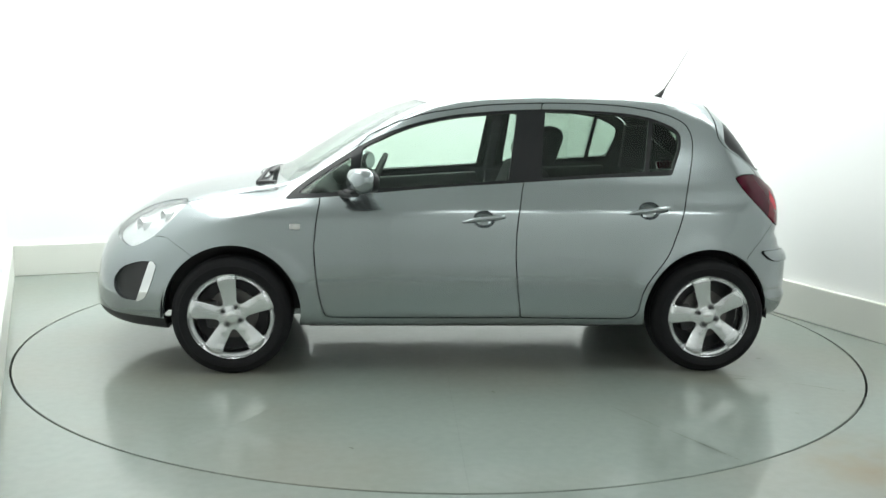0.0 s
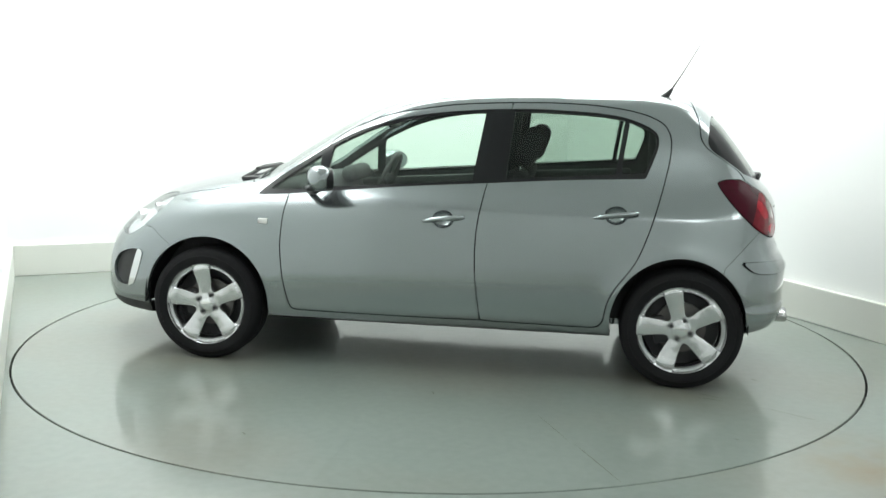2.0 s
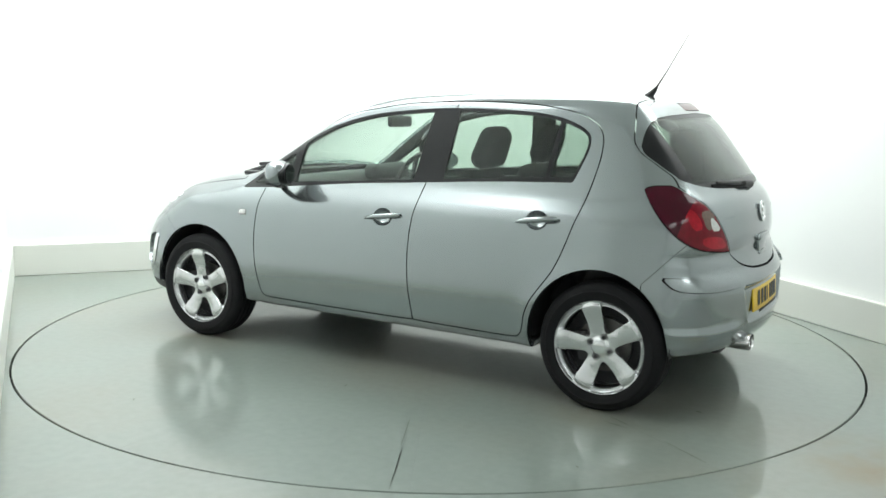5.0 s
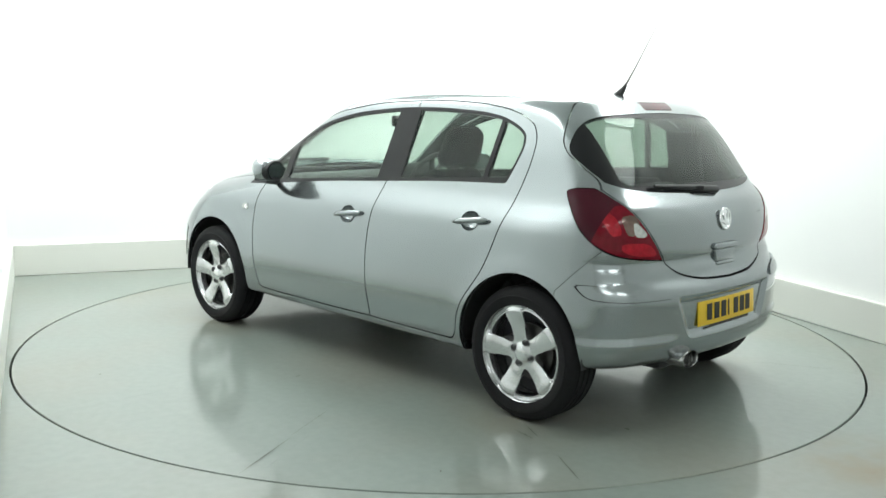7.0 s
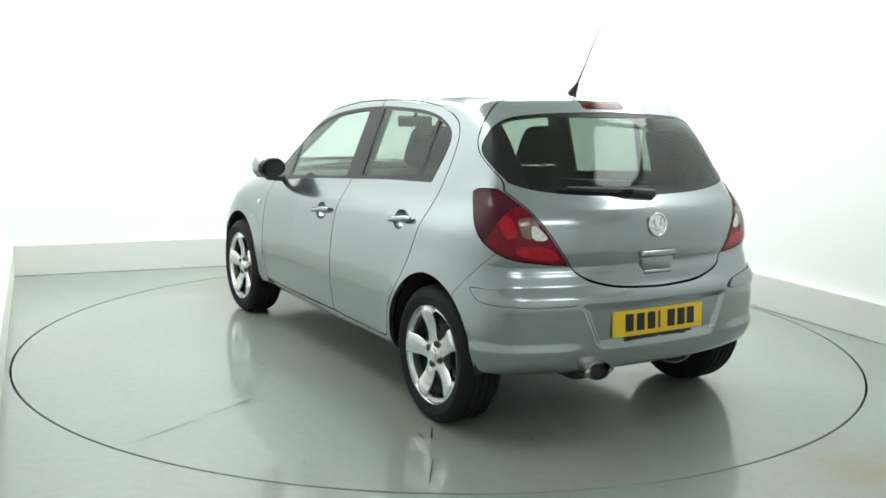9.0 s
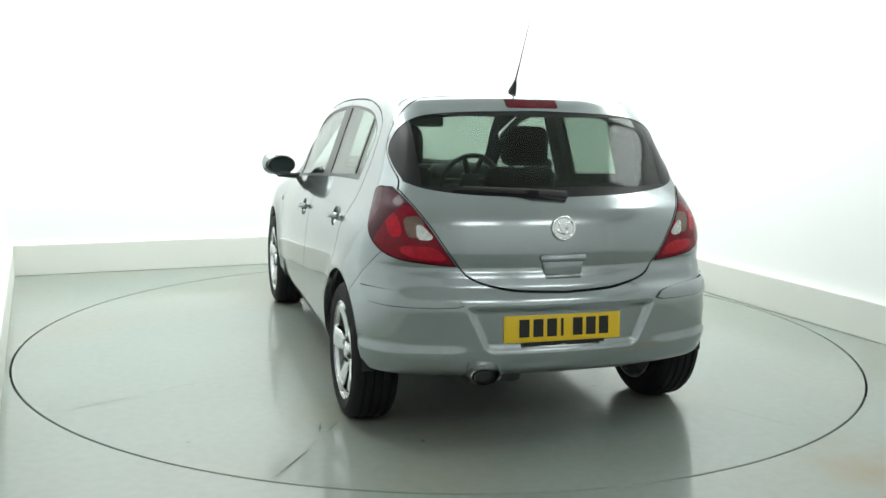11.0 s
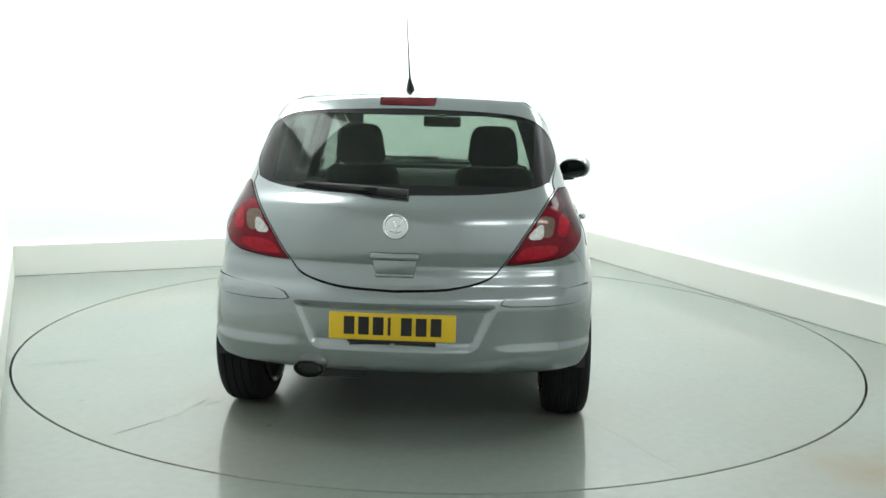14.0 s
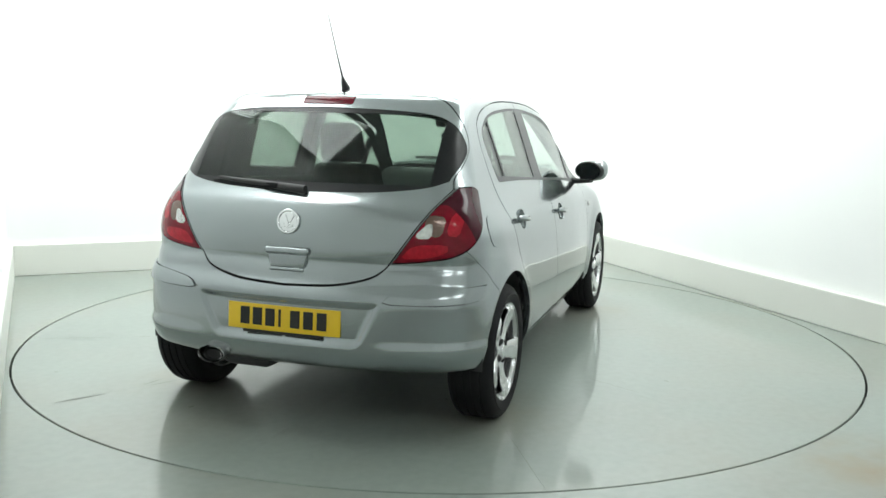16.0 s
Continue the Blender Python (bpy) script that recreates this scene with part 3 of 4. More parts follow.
REAR_DOOR = on_side([(-0.24, 0.296), (-0.74, 0.291), (-0.83, 0.293), (-0.862, 0.33), (-0.875, 0.42), (-0.905, 0.49), (-1.005, 0.625), (-1.035, 0.69), (-1.075, 0.80), (-1.132, 1.0), (-1.163, 1.15),
                     (-1.165, 1.25), (-1.13, 1.315), (-1.05, 1.355), (-0.945, 1.382), (-0.79, 1.402), (-0.6, 1.411), (-0.370, 1.409), (-0.360, 1.408), (-0.359, 1.405), (-0.350, 1.372), (-0.245, 0.99), (-0.208, 0.78), (-0.203, 0.62), (-0.214, 0.47), (-0.238, 0.31)], 0.4, 1)
GATE_X = spline((0.60, -1.66), (0.75, -1.64), (1.04, -1.55), (1.08, -1.525), (1.14, -1.44), (1.205, -1.345), (1.25, -1.315), (1.32, -1.305), (1.43, -1.27), (1.5, -1.26))
GATE_Z = spline((0, 0.643), (0.2, 0.652), (0.295, 0.667), (0.37, 0.690), (0.41, 0.715), (0.45, 0.765), (0.557, 0.923), (0.64, 1.040), (0.72, 1.14))
TAILGATE = lambda V: np.maximum(V[:, 0] - GATE_X(V[:, 2]), (GATE_Z(np.abs(V[:, 1])) - V[:, 2]) * 0.75)
WIN_X = spline((1.0, -1.60), (1.075, -1.545), (1.14, -1.452), (1.205, -1.362), (1.23, -1.352), (1.322, -1.362), (1.42, -1.40))
WIN_LOW = spline((0, 1.020), (0.30, 1.027), (0.45, 1.038), (0.56, 1.055), (0.64, 1.085), (0.70, 1.11))
WIN_TOP = spline((0, 1.374), (0.3, 1.365), (0.44, 1.355), (0.55, 1.338), (0.66, 1.31))
REAR_WINDOW = lambda V: np.max([V[:, 0] - WIN_X(V[:, 2]), (WIN_LOW(np.abs(V[:, 1])) - V[:, 2]), V[:, 2] - WIN_TOP(np.abs(V[:, 1]))], 0)
FRIT = lambda V: np.min([0.555 - np.abs(V[:, 1]), V[:, 2] - 1.062 - 0.0 * V[:, 0], 1.352 - V[:, 2]], 0)
RUB = on_rear([(0.765, 0.655), (0.60, 0.644), (0.46, 0.628), (0.425, 0.592), (0.60, 0.588), (0.735, 0.592), (0.79, 0.60), (0.80, 0.655)], 1, -1.46)
HANDLES = ((-0.035, 0.812), (-0.905, 0.862))
CUPS = lambda V: np.min([np.maximum(np.hypot((V[:, 0] - hx) / 1.25, V[:, 2] - hz) - 0.045, 0.5 - np.abs(V[:, 1])) for hx, hz in HANDLES], 0)
LAMP_LOW = spline((-1.80, 0.742), (-1.76, 0.747), (-1.70, 0.765), (-1.64, 0.795), (-1.58, 0.838), (-1.52, 0.892), (-1.46, 0.955), (-1.41, 1.02), (-1.39, 1.06))
LAMP_TOP = spline((-1.7, 1.03), (-1.60, 1.045), (-1.54, 1.052), (-1.46, 1.051), (-1.41, 1.040), (-1.39, 1.02))
TAIL_LAMP = lambda V: np.max([(LAMP_LOW(V[:, 0]) - V[:, 2]) * 0.8, V[:, 2] - LAMP_TOP(V[:, 0]), (V[:, 2] - GATE_Z(np.abs(V[:, 1])) + 0.014) * 0.75, V[:, 0] + 1.392, 0.3 - np.abs(V[:, 1])], 0)
LAMP_CLEAR = on_rear([(0.602, 0.915), (0.578, 0.912), (0.535, 0.868), (0.55, 0.852), (0.600, 0.856)], 1)
LAMP_GREY = on_rear([(0.650, 0.940), (0.585, 0.950), (0.565, 0.91), (0.602, 0.858), (0.638, 0.866)], 1)
LAMP_GLOW = lambda V: np.minimum(on_rear([(0.712, 0.950), (0.668, 0.958), (0.652, 0.868), (0.70, 0.860)], 1)(V), on_rear([(0.66, 0.832), (0.53, 0.828), (0.475, 0.768), (0.60, 0.775), (0.665, 0.800)], 1)(V))
LAMP_SMOKE = lambda V: np.minimum(-1.60 - V[:, 0] - 0.25 * (V[:, 2] - 0.9), 0.985 - V[:, 2])
HEADLAMP = on_side([(1.475, 0.882), (1.551, 0.792), (1.655, 0.693), (1.75, 0.643), (1.79, 0.640), (1.88, 0.665), (1.905, 0.695), (1.85, 0.752), (1.72, 0.822), (1.60, 0.862)], 0.30, 2)
FOG = on_side([(1.618, 0.578), (1.72, 0.574), (1.82, 0.535), (1.875, 0.47), (1.875, 0.41), (1.83, 0.365), (1.700, 0.368), (1.655, 0.46)], 0.35, 1)
FOG_TRIM = both(FOG, band((1.652, 0.60), (1.742, 0.36), -1))
BONNET = lambda V: np.max([1.165 - V[:, 0] - 0.32 * V[:, 1] ** 2, V[:, 0] + 0.38 * V[:, 1] ** 2 - 2.02, np.abs(V[:, 1]) - 0.66 + 0.10 * (V[:, 0] - 1.0), 0.7 - V[:, 2]], 0)
SCREEN = lambda V: np.max([V[:, 0] + 0.30 * V[:, 1] ** 2 - 1.085, 0.30 - 0.28 * V[:, 1] ** 2 - V[:, 0], np.abs(V[:, 1]) - 0.615 + 0.16 * (V[:, 2] - 0.95) / 0.45, 0.9 - V[:, 2]], 0)
REAR_BUMPER = lambda V: np.maximum(V[:, 0] - np.interp(V[:, 2], [0.2, 0.55, 0.62, 0.80, 0.9], [-1.45, -1.45, -1.45, -1.625, -1.70]), V[:, 2] - 0.80)
FRONT_BUMPER = lambda V: np.maximum(np.interp(V[:, 2], [0.2, 0.55, 0.60, 0.70, 0.9], [1.43, 1.43, 1.42, 1.575, 1.8]) - V[:, 0], V[:, 2] - 0.70)
SILL = lambda V: np.max([V[:, 2] - 0.282, np.abs(V[:, 0] + 0.0) - 0.95], 0)
THIRD = lambda V: np.max([np.abs(V[:, 1]) - 0.121, np.abs(V[:, 2] - 1.403) - 0.017, V[:, 0] + 1.30], 0)


def arch_hole(V):
    return np.min([np.maximum(np.hypot(V[:, 0] - ax, V[:, 2] - az) - ar, 0.5 - np.abs(V[:, 1])) for ax, az, ar in ARCH], 0)


def car_body(car):
    s = Sheet(*skin())
    s.piece("hole", arch_hole)
    s.piece("trim", DLO)
    for name, d in (("front_glass", FRONT_GLASS), ("tri_glass", TRI_GLASS), ("rear_glass", REAR_GLASS), ("quarter_glass", QUARTER_GLASS)):
        s.piece(name, d, ("trim",))
    s.piece("screen", SCREEN)
    s.piece("window", REAR_WINDOW)
    s.piece("frit", FRIT, ("window",))
    s.piece("lamp", TAIL_LAMP, gap=0.006)
    s.piece("third", THIRD, gap=0.003)
    s.piece("clear", LAMP_CLEAR, ("lamp",))
    s.piece("grey", LAMP_GREY, ("lamp",))
    s.piece("smoke", LAMP_SMOKE, ("lamp",))
    s.piece("glow", LAMP_GLOW, ("lamp",))
    s.piece("head", HEADLAMP, gap=0.003)
    s.piece("fogtrim", FOG_TRIM)
    s.piece("fog", FOG)
    s.piece("tailgate", TAILGATE, gap=0.007)
    s.piece("front_door", FRONT_DOOR, gap=0.006)
    s.piece("rear_door", REAR_DOOR, gap=0.006)
    s.piece("bonnet", BONNET, gap=0.006)
    s.piece("rear_bumper", REAR_BUMPER, gap=0.003)
    s.piece("rub", RUB, ("rear_bumper",), gap=0.0035)
    s.piece("cup", CUPS, ("front_door", "rear_door"))
    s.piece("front_bumper", FRONT_BUMPER, gap=0.003)
    # dark band painted in for the shade where the front bumper turns under
    s.piece("chin", lambda V: np.maximum(V[:, 2] - 0.284, 1.5 - V[:, 0]), ("front_bumper", "body"))
    s.piece("sill", SILL)

    def add(label_in, name, mats, thick=0.02, sink=0.0, whole=False, label="", parent=car):
        T = s.T[s.L == label_in]
        if not len(T):
            return []
        made = [shell_mesh(name, s.V, s.N, T, thick, mats, sink, w) for w in (("both",) if whole else ("left", "right"))]
        out = []
        for me in made:
            ob = new(name, me)
            ob.parent = parent
            out.append(tagged(ob, label))
        return out
    inner = [PAINT, LINING]
    add("body", "body_shell", inner, 0.022, whole=True, label="silver-green metallic painted body and roof")
    add("front_door", "front_door", inner, 0.03)
    add("rear_door", "rear_door", inner, 0.03)
    add("tailgate", "tailgate", inner, 0.025, whole=True)
    add("bonnet", "bonnet", inner, 0.02, whole=True)
    add("rear_bumper", "rear_bumper", inner, 0.02, whole=True)
    add("front_bumper", "front_bumper", inner, 0.02, whole=True)
    add("chin", "bumper_lip", [PLASTIC], 0.02, 0.004, whole=True, label="front bumper's underside, its shade put in as dark colour")
    add("sill", "sill", [PAINT, PLASTIC], 0.03)
    add("trim", "window_trim", [TRIM], 0.02, 0.002, label="gloss black window surround")
    add("front_glass", "front_window", [GLASS_F], 0.004, 0.005, label="green-tinted clear glass")
    add("tri_glass", "front_quarter_window", [GLASS_R], 0.004, 0.005)
    add("rear_glass", "rear_window_pane", [GLASS_R], 0.004, 0.005, label="darker tinted glass")
    add("quarter_glass", "rear_quarter_window", [GLASS_R], 0.004, 0.005, label="darker tinted glass")
    add("screen", "windscreen", [GLASS_F], 0.005, 0.003, whole=True, label="clear green-tinted windscreen")
    add("window", "tailgate_window", [GLASS_T], 0.005, 0.003, whole=True, label="dark tinted rear window")
    add("frit", "window_border", [TRIM], 0.006, 0.003, whole=True, label="black border of the rear window")
    add("rub", "bumper_strip", [PAINT], 0.025, -0.010, label="raised painted bumper strip")
    add("lamp", "tail_lamp", [LENS_RED], 0.03, -0.003, label="glossy red tail lamp lens")
    add("glow", "brake_lens", [LENS_GLOW], 0.03, -0.002, label="bright red brake lens")
    add("clear", "reversing_lens", [LENS_CLEAR], 0.03, -0.002, label="clear lens")
    add("grey", "indicator_lens", [LENS_AMBER], 0.03, -0.002, label="greyish amber lens")
    add("smoke", "smoked_lens", [LENS_SMOKE], 0.03, -0.003, label="dark smoked red lens")
    add("third", "brake_light", [LENS_DARK], 0.02, -0.001, whole=True, label="dark red high-level brake light")
    add("head", "headlamp_lens", [GLASS_LAMP], 0.003, 0.0, label="clear headlamp lens")
    add("head", "headlamp_reflector", [LAMP_CHROME], 0.01, 0.025, label="bright headlamp reflector")
    add("fog", "fog_lamp_recess", [PLASTIC], 0.02, 0.02, label="black fog lamp recess")
    add("fogtrim", "fog_lamp_trim", [CHROME], 0.02, -0.004, label="chrome trim strip")
    return s


car = new("hatchback_car")
tagged(car, "silver-green metallic five-door hatchback car on the turntable", "car")
SKIN = car_body(car)

# round fuel flap on the car's right flank only
SKIN.piece("flap", lambda V: np.hypot(V[:, 0] + 1.405, V[:, 2] - 0.862) - 0.066 + 10 * (np.abs(V[:, 1]) < 0.4), ("body",))
flap = new("fuel_flap", shell_mesh("fuel_flap", SKIN.V, SKIN.N, SKIN.T[SKIN.L == "flap"], 0.004, [PAINT], -0.0025, "right"))
flap.parent = car


# ---- wheels ----
def wheel_face():
    """Five-spoke alloy face as a cut sheet in (x, z), outer side towards +y."""
    rs, n = np.linspace(0.012, 0.219, 56), 300
    a = np.linspace(0, 2 * np.pi, n, endpoint=False)
    R, A = np.meshgrid(rs, a, indexing="ij")
    near = np.abs((A - np.pi / 2 + np.pi / 5) % (2 * np.pi / 5) - np.pi / 5)
    lat = R * np.sin(near)
    depth = spline((0.0, 0.012), (0.03, 0.012), (0.05, 0.002), (0.09, 0.0), (0.15, 0.010), (0.185, 0.020), (0.198, 0.021), (0.206, 0.016), (0.219, 0.024))(R)
    # proud rounded spokes that run out over a sunken rim
    half = 0.031 + 0.014 * step(0.07, 0.19, R)
    depth = depth + 0.008 * step(0.05, 0.10, R) * step(0.219, 0.205, R) * (1 - 0.9 * (np.clip(lat / half, 0, 1)) ** 2)
    depth = depth - 0.016 * step(0.0, 0.007, lat - half) * step(0.10, 0.15, R) * step(0.217, 0.207, R)
    V = np.stack([R * np.cos(A), depth, R * np.sin(A)], -1).reshape(-1, 3)
    T = []
    for i in range(len(rs) - 1):
        j = np.arange(n)
        k = (j + 1) % n
        T += [np.stack([i * n + j, i * n + k, (i + 1) * n + k], 1), np.stack([i * n + j, (i + 1) * n + k, (i + 1) * n + j], 1)]
    T = np.concatenate(T)
    C = np.cross(V[T[:, 1]] - V[T[:, 0]], V[T[:, 2]] - V[T[:, 0]])
    f = C[:, 1] < 0
    T[f] = T[f][:, ::-1]
    C[f] *= -1
    N = np.zeros_like(V)
    for k in range(3):
        np.add.at(N, T[:, k], C)
    N /= np.linalg.norm(N, axis=1)[:, None]
    s = Sheet(V, N, T)

    def gap(V):
        r, a = np.hypot(V[:, 0], V[:, 2]), np.arctan2(V[:, 2], V[:, 0])
        near = np.abs((a - np.pi / 2 + np.pi / 5) % (2 * np.pi / 5) - np.pi / 5)
        lat = r * np.sin(near)
        w = 0.034 + 0.013 * step(0.07, 0.19, r)
        return smax(smax(w - lat, r - 0.196, 0.016), 0.068 - r, 0.02)
    s.piece("hole", gap)
    return s


def make_wheel():
    wheel = new("wheel")
    s = wheel_face()
    ob = new("alloy_rim", shell_mesh("alloy_rim", s.V, s.N, s.T[s.L == "body"], 0.03, [ALLOY, DARKSTEEL]))
    ob.parent = wheel
    tagged(ob, "silver five-spoke alloy rim")
    bm = bmesh.new()
    lathe(bm, [(0.219, 0.022), (0.222, 0.018), (0.210, 0.008), (0.205, -0.05), (0.205, -0.17), (0.218, -0.18), (0.209, -0.18), (0.198, -0.17), (0.198, 0.0)], 72)
    part("rim_barrel", bm, ALLOY, wheel)
    bm = bmesh.new()
    W0, W1, RT = 0.034, -0.171, TYRE_R
    prof = [(0.214, 0.020), (0.224, 0.026), (0.245, W0 - 0.001), (0.262, W0 + 0.001), (0.264, W0 - 0.002), (0.280, W0 - 0.006), (RT - 0.012, W0 - 0.016), (RT - 0.003, W0 - 0.030)]
    for k in range(4):
        y = W0 - 0.045 - k * 0.036
        prof += [(RT, y), (RT - 0.006, y - 0.002), (RT - 0.006, y - 0.008), (RT, y - 0.010)]
    prof += [(RT - 0.003, W1 + 0.030), (RT - 0.012, W1 + 0.016), (0.280, W1 + 0.006), (0.245, W1), (0.214, W1 + 0.01)]
    lathe(bm, prof, 96)
    part("tyre", bm, RUBBER, wheel, "black rubber tyre with grooved tread")
    bm = bmesh.new()
    lathe(bm, [(0.03, -0.055), (0.128, -0.055), (0.128, -0.075), (0.03, -0.075)], 64)
    part("brake_disc", bm, STEEL, wheel, "grey steel brake disc")
    bm = bmesh.new()
    box(bm, (0.07, 0.07, 0.14), (0.105, -0.07, 0.01), bevel=0.012)
    part("brake_caliper", bm, DARKSTEEL, wheel)
    bm = bmesh.new()
    lathe(bm, [(0.001, 0.017), (0.018, 0.017), (0.028, 0.014), (0.030, 0.008), (0.030, -0.02)], 40)
    part("hub_cap", bm, CHROME, wheel, "bright round hub cap")
    for k in range(4):
        a = radians(34 + 90 * k)
        bm = bmesh.new()
        lathe(bm, [(0.001, 0.013), (0.007, 0.013), (0.0095, 0.009), (0.011, -0.006), (0.0165, 0.008), (0.0165, -0.01)], 18, pose(0.05 * math.cos(a), 0.0, 0.05 * math.sin(a)))
        part("wheel_bolt", bm, DARKSTEEL, wheel)
    bm = bmesh.new()
    lathe(bm, [(0.001, -0.09), (0.195, -0.09), (0.195, -0.1), (0.001, -0.1)], 40)
    part("wheel_back", bm, DARKSTEEL, wheel)
    return wheel


def wheels(car):
    first = make_wheel()
    for x, y, turn in ((WHEEL_X, 0.795, 0), (-WHEEL_X, 0.795, 0), (WHEEL_X, -0.795, 180), (-WHEEL_X, -0.795, 180)):
        w = first if (x, turn) == (WHEEL_X, 0) else copy_thing(first, pose(0, 0, 0))
        w.parent = car
        w.matrix_basis = pose(x, y, HUB_Z, 0, (7 if x > 0 else 14) * (1 if turn == 0 else -2), turn)
    for ax, az, ar in ARCH:
        for sy in (1, -1):
            bm = bmesh.new()
            n, rings = 28, []
            for y in (0.80, 0.56, 0.50):
                r = ar + 0.012 if y > 0.5 else 0.05
                rings.append([bm.verts.new((ax + r * math.cos(radians(-5 + 190 * i / n)), sy * max(y, 0.54), az + r * math.sin(radians(-5 + 190 * i / n)))) for i in range(n + 1)])
            for a, b in zip(rings, rings[1:]):
                for i in range(n):
                    bm.faces.new((a[i], a[i + 1], b[i + 1], b[i]))
            part("wheel_arch_liner", bm, PLASTIC, car)


wheels(car)


def underbody(car):
    bm = bmesh.new()
    box(bm, (1.75, 1.42, 0.10), (0.0, 0, 0.275), bevel=0.02)
    box(bm, (3.4, 0.98, 0.08), (0.05, 0, 0.30), bevel=0.02)
    part("floor_pan", bm, DARKSTEEL, car, "dark underbody")
    for x in (-1.25, 1.25):
        bm = bmesh.new()
        tube(bm, [(x, -0.68, 0.28), (x, 0.68, 0.28)], 0.033)
        part("axle", bm, DARKSTEEL, car)
    bm = bmesh.new()
    box(bm, (0.45, 0.25, 0.14), (-1.5, 0.25, 0.30), bevel=0.04)
    part("silencer", bm, DARKSTEEL, car)


underbody(car)


# ---- interior ----
def seat(car, x, y, tilt=-20):
    s = new("front_seat")
    s.parent = car
    s.matrix_basis = pose(x, y, 0)
    bm = bmesh.new()
    box(bm, (0.52, 0.50, 0.17), (0.08, 0, 0.52), pose(0, 0, 0, 0, -6), bevel=0.055, seg=3)
    part("seat_cushion", bm, CLOTH, s)
    bm = bmesh.new()
    lean = pose(-0.20, 0, 0.525, 0, tilt)
    box(bm, (0.13, 0.49, 0.58), (0, 0, 0), lean @ pose(0, 0, 0.27), bevel=0.055, seg=3, taper=(0.8, 0.82))
    part("backrest", bm, CLOTH, s, "dark cloth backrest")
    bm = bmesh.new()
    box(bm, (0.12, 0.285, 0.225), (0, 0, 0), lean @ pose(0.0, 0, 0.69), bevel=0.058, seg=5, taper=(0.95, 0.80))
    part("headrest", bm, CLOTH, s, "dark rounded headrest")
    for sy in (-0.06, 0.06):
        bm = bmesh.new()
        tube(bm, [lean @ Vector((0, sy, 0.5)), lean @ Vector((0, sy, 0.66))], 0.006)
        part("headrest_post", bm, CHROME, s)
    return s


def interior(car):
    tagged(seat(car, 0.0, 0.36), "dark cloth front seat")
    tagged(seat(car, 0.0, -0.36), "dark cloth front seat")
    bench = new("rear_bench")
    bench.parent = car
    bm = bmesh.new()
    box(bm, (0.5, 1.22, 0.16), (-0.78, 0, 0.53), pose(0, 0, 0, 0, -6), bevel=0.05, seg=3)
    part("seat_cushion", bm, CLOTH, bench)
    lean = pose(-1.00, 0, 0.58, 0, -22)
    bm = bmesh.new()
    box(bm, (0.13, 1.20, 0.48), (0, 0, 0), lean @ pose(0, 0, 0.21), bevel=0.045, seg=3, taper=(0.8, 0.95))
    part("backrest", bm, CLOTH, bench)
    for y in (-0.40, 0.40):
        bm = bmesh.new()
        box(bm, (0.08, 0.24, 0.10), (0, 0, 0), lean @ pose(0.0, y, 0.405), bevel=0.035, seg=3)
        part("headrest", bm, CLOTH, bench)
    # dashboard, console and door linings
    bm = bmesh.new()
    box(bm, (0.42, 1.30, 0.30), (0.90, 0, 0.80), pose(0, 0, 0, 0, 6), bevel=0.07, seg=4, taper=(0.75, 0.96))
    box(bm, (0.10, 0.42, 0.10), (0.72, -0.36, 0.95), bevel=0.04, seg=3)
    part("dashboard", bm, LINING, car, "dark grey dashboard")
    bm = bmesh.new()
    box(bm, (0.55, 0.2, 0.32), (0.55, 0, 0.56), bevel=0.05)
    part("centre_console", bm, LINING, car)
    wheel = new("steering_wheel")
    wheel.parent = car
    wheel.matrix_basis = pose(0.52, -0.36, 0.90, 0, -24, 0) @ pose(0, 0, 0, 0, 0, 90)
    bm = bmesh.new()
    lathe(bm, [(0.185 + 0.016 * math.cos(a), 0.016 * math.sin(a)) for a in np.linspace(0, 2 * math.pi, 10, endpoint=False)], 40, None, True)
    part("rim", bm, PLASTIC, wheel)
    bm = bmesh.new()
    box(bm, (0.13, 0.05, 0.12), bevel=0.022)
    for a in (0, 180, 250, 290):
        box(bm, (0.12, 0.02, 0.035), (0, 0, 0), pose(0, 0, 0, 0, a) @ pose(0.115, 0, 0), bevel=0.006)
    part("hub", bm, LINING, wheel)
    bm = bmesh.new()
    box(bm, (0.035, 0.235, 0.068), (0.40, -0.02, 1.283), bevel=0.016, seg=3)
    tube(bm, [(0.40, -0.02, 1.295), (0.385, -0.02, 1.345)], 0.012)
    part("interior_mirror", bm, PLASTIC, car, "black interior rear-view mirror")
    bm = bmesh.new()
    box(bm, (0.40, 1.08, 0.02), (-1.36, 0, 0.985), pose(0, 0, 0, 0, 2), bevel=0.008)
    part("parcel_shelf", bm, LINING, car, "dark grey parcel shelf")
    for sy in (1, -1):
        bm = bmesh.new()
        box(bm, (0.06, 0.05, 0.46), (-0.27, sy * 0.605, 1.17), pose(0, 0, 0, sy * 18, -8), bevel=0.015)
        part("door_pillar_lining", bm, LINING, car)
        bm = bmesh.new()
        box(bm, (0.20, 0.05, 0.30), (-1.215, sy * 0.565, 1.135), pose(0, 0, 0, sy * 17, 0), bevel=0.02)
        part("rear_pillar_lining", bm, LINING, car)
        bm = bmesh.new()
        box(bm, (1.0, 0.05, 0.10), (0.33, sy * 0.655, 0.87), pose(0, 0, 0, 0, 4), bevel=0.02)
        box(bm, (0.8, 0.05, 0.10), (-0.62, sy * 0.64, 0.94), pose(0, 0, 0, 0, 3), bevel=0.02)
        part("door_lining", bm, LINING, car)


interior(car)


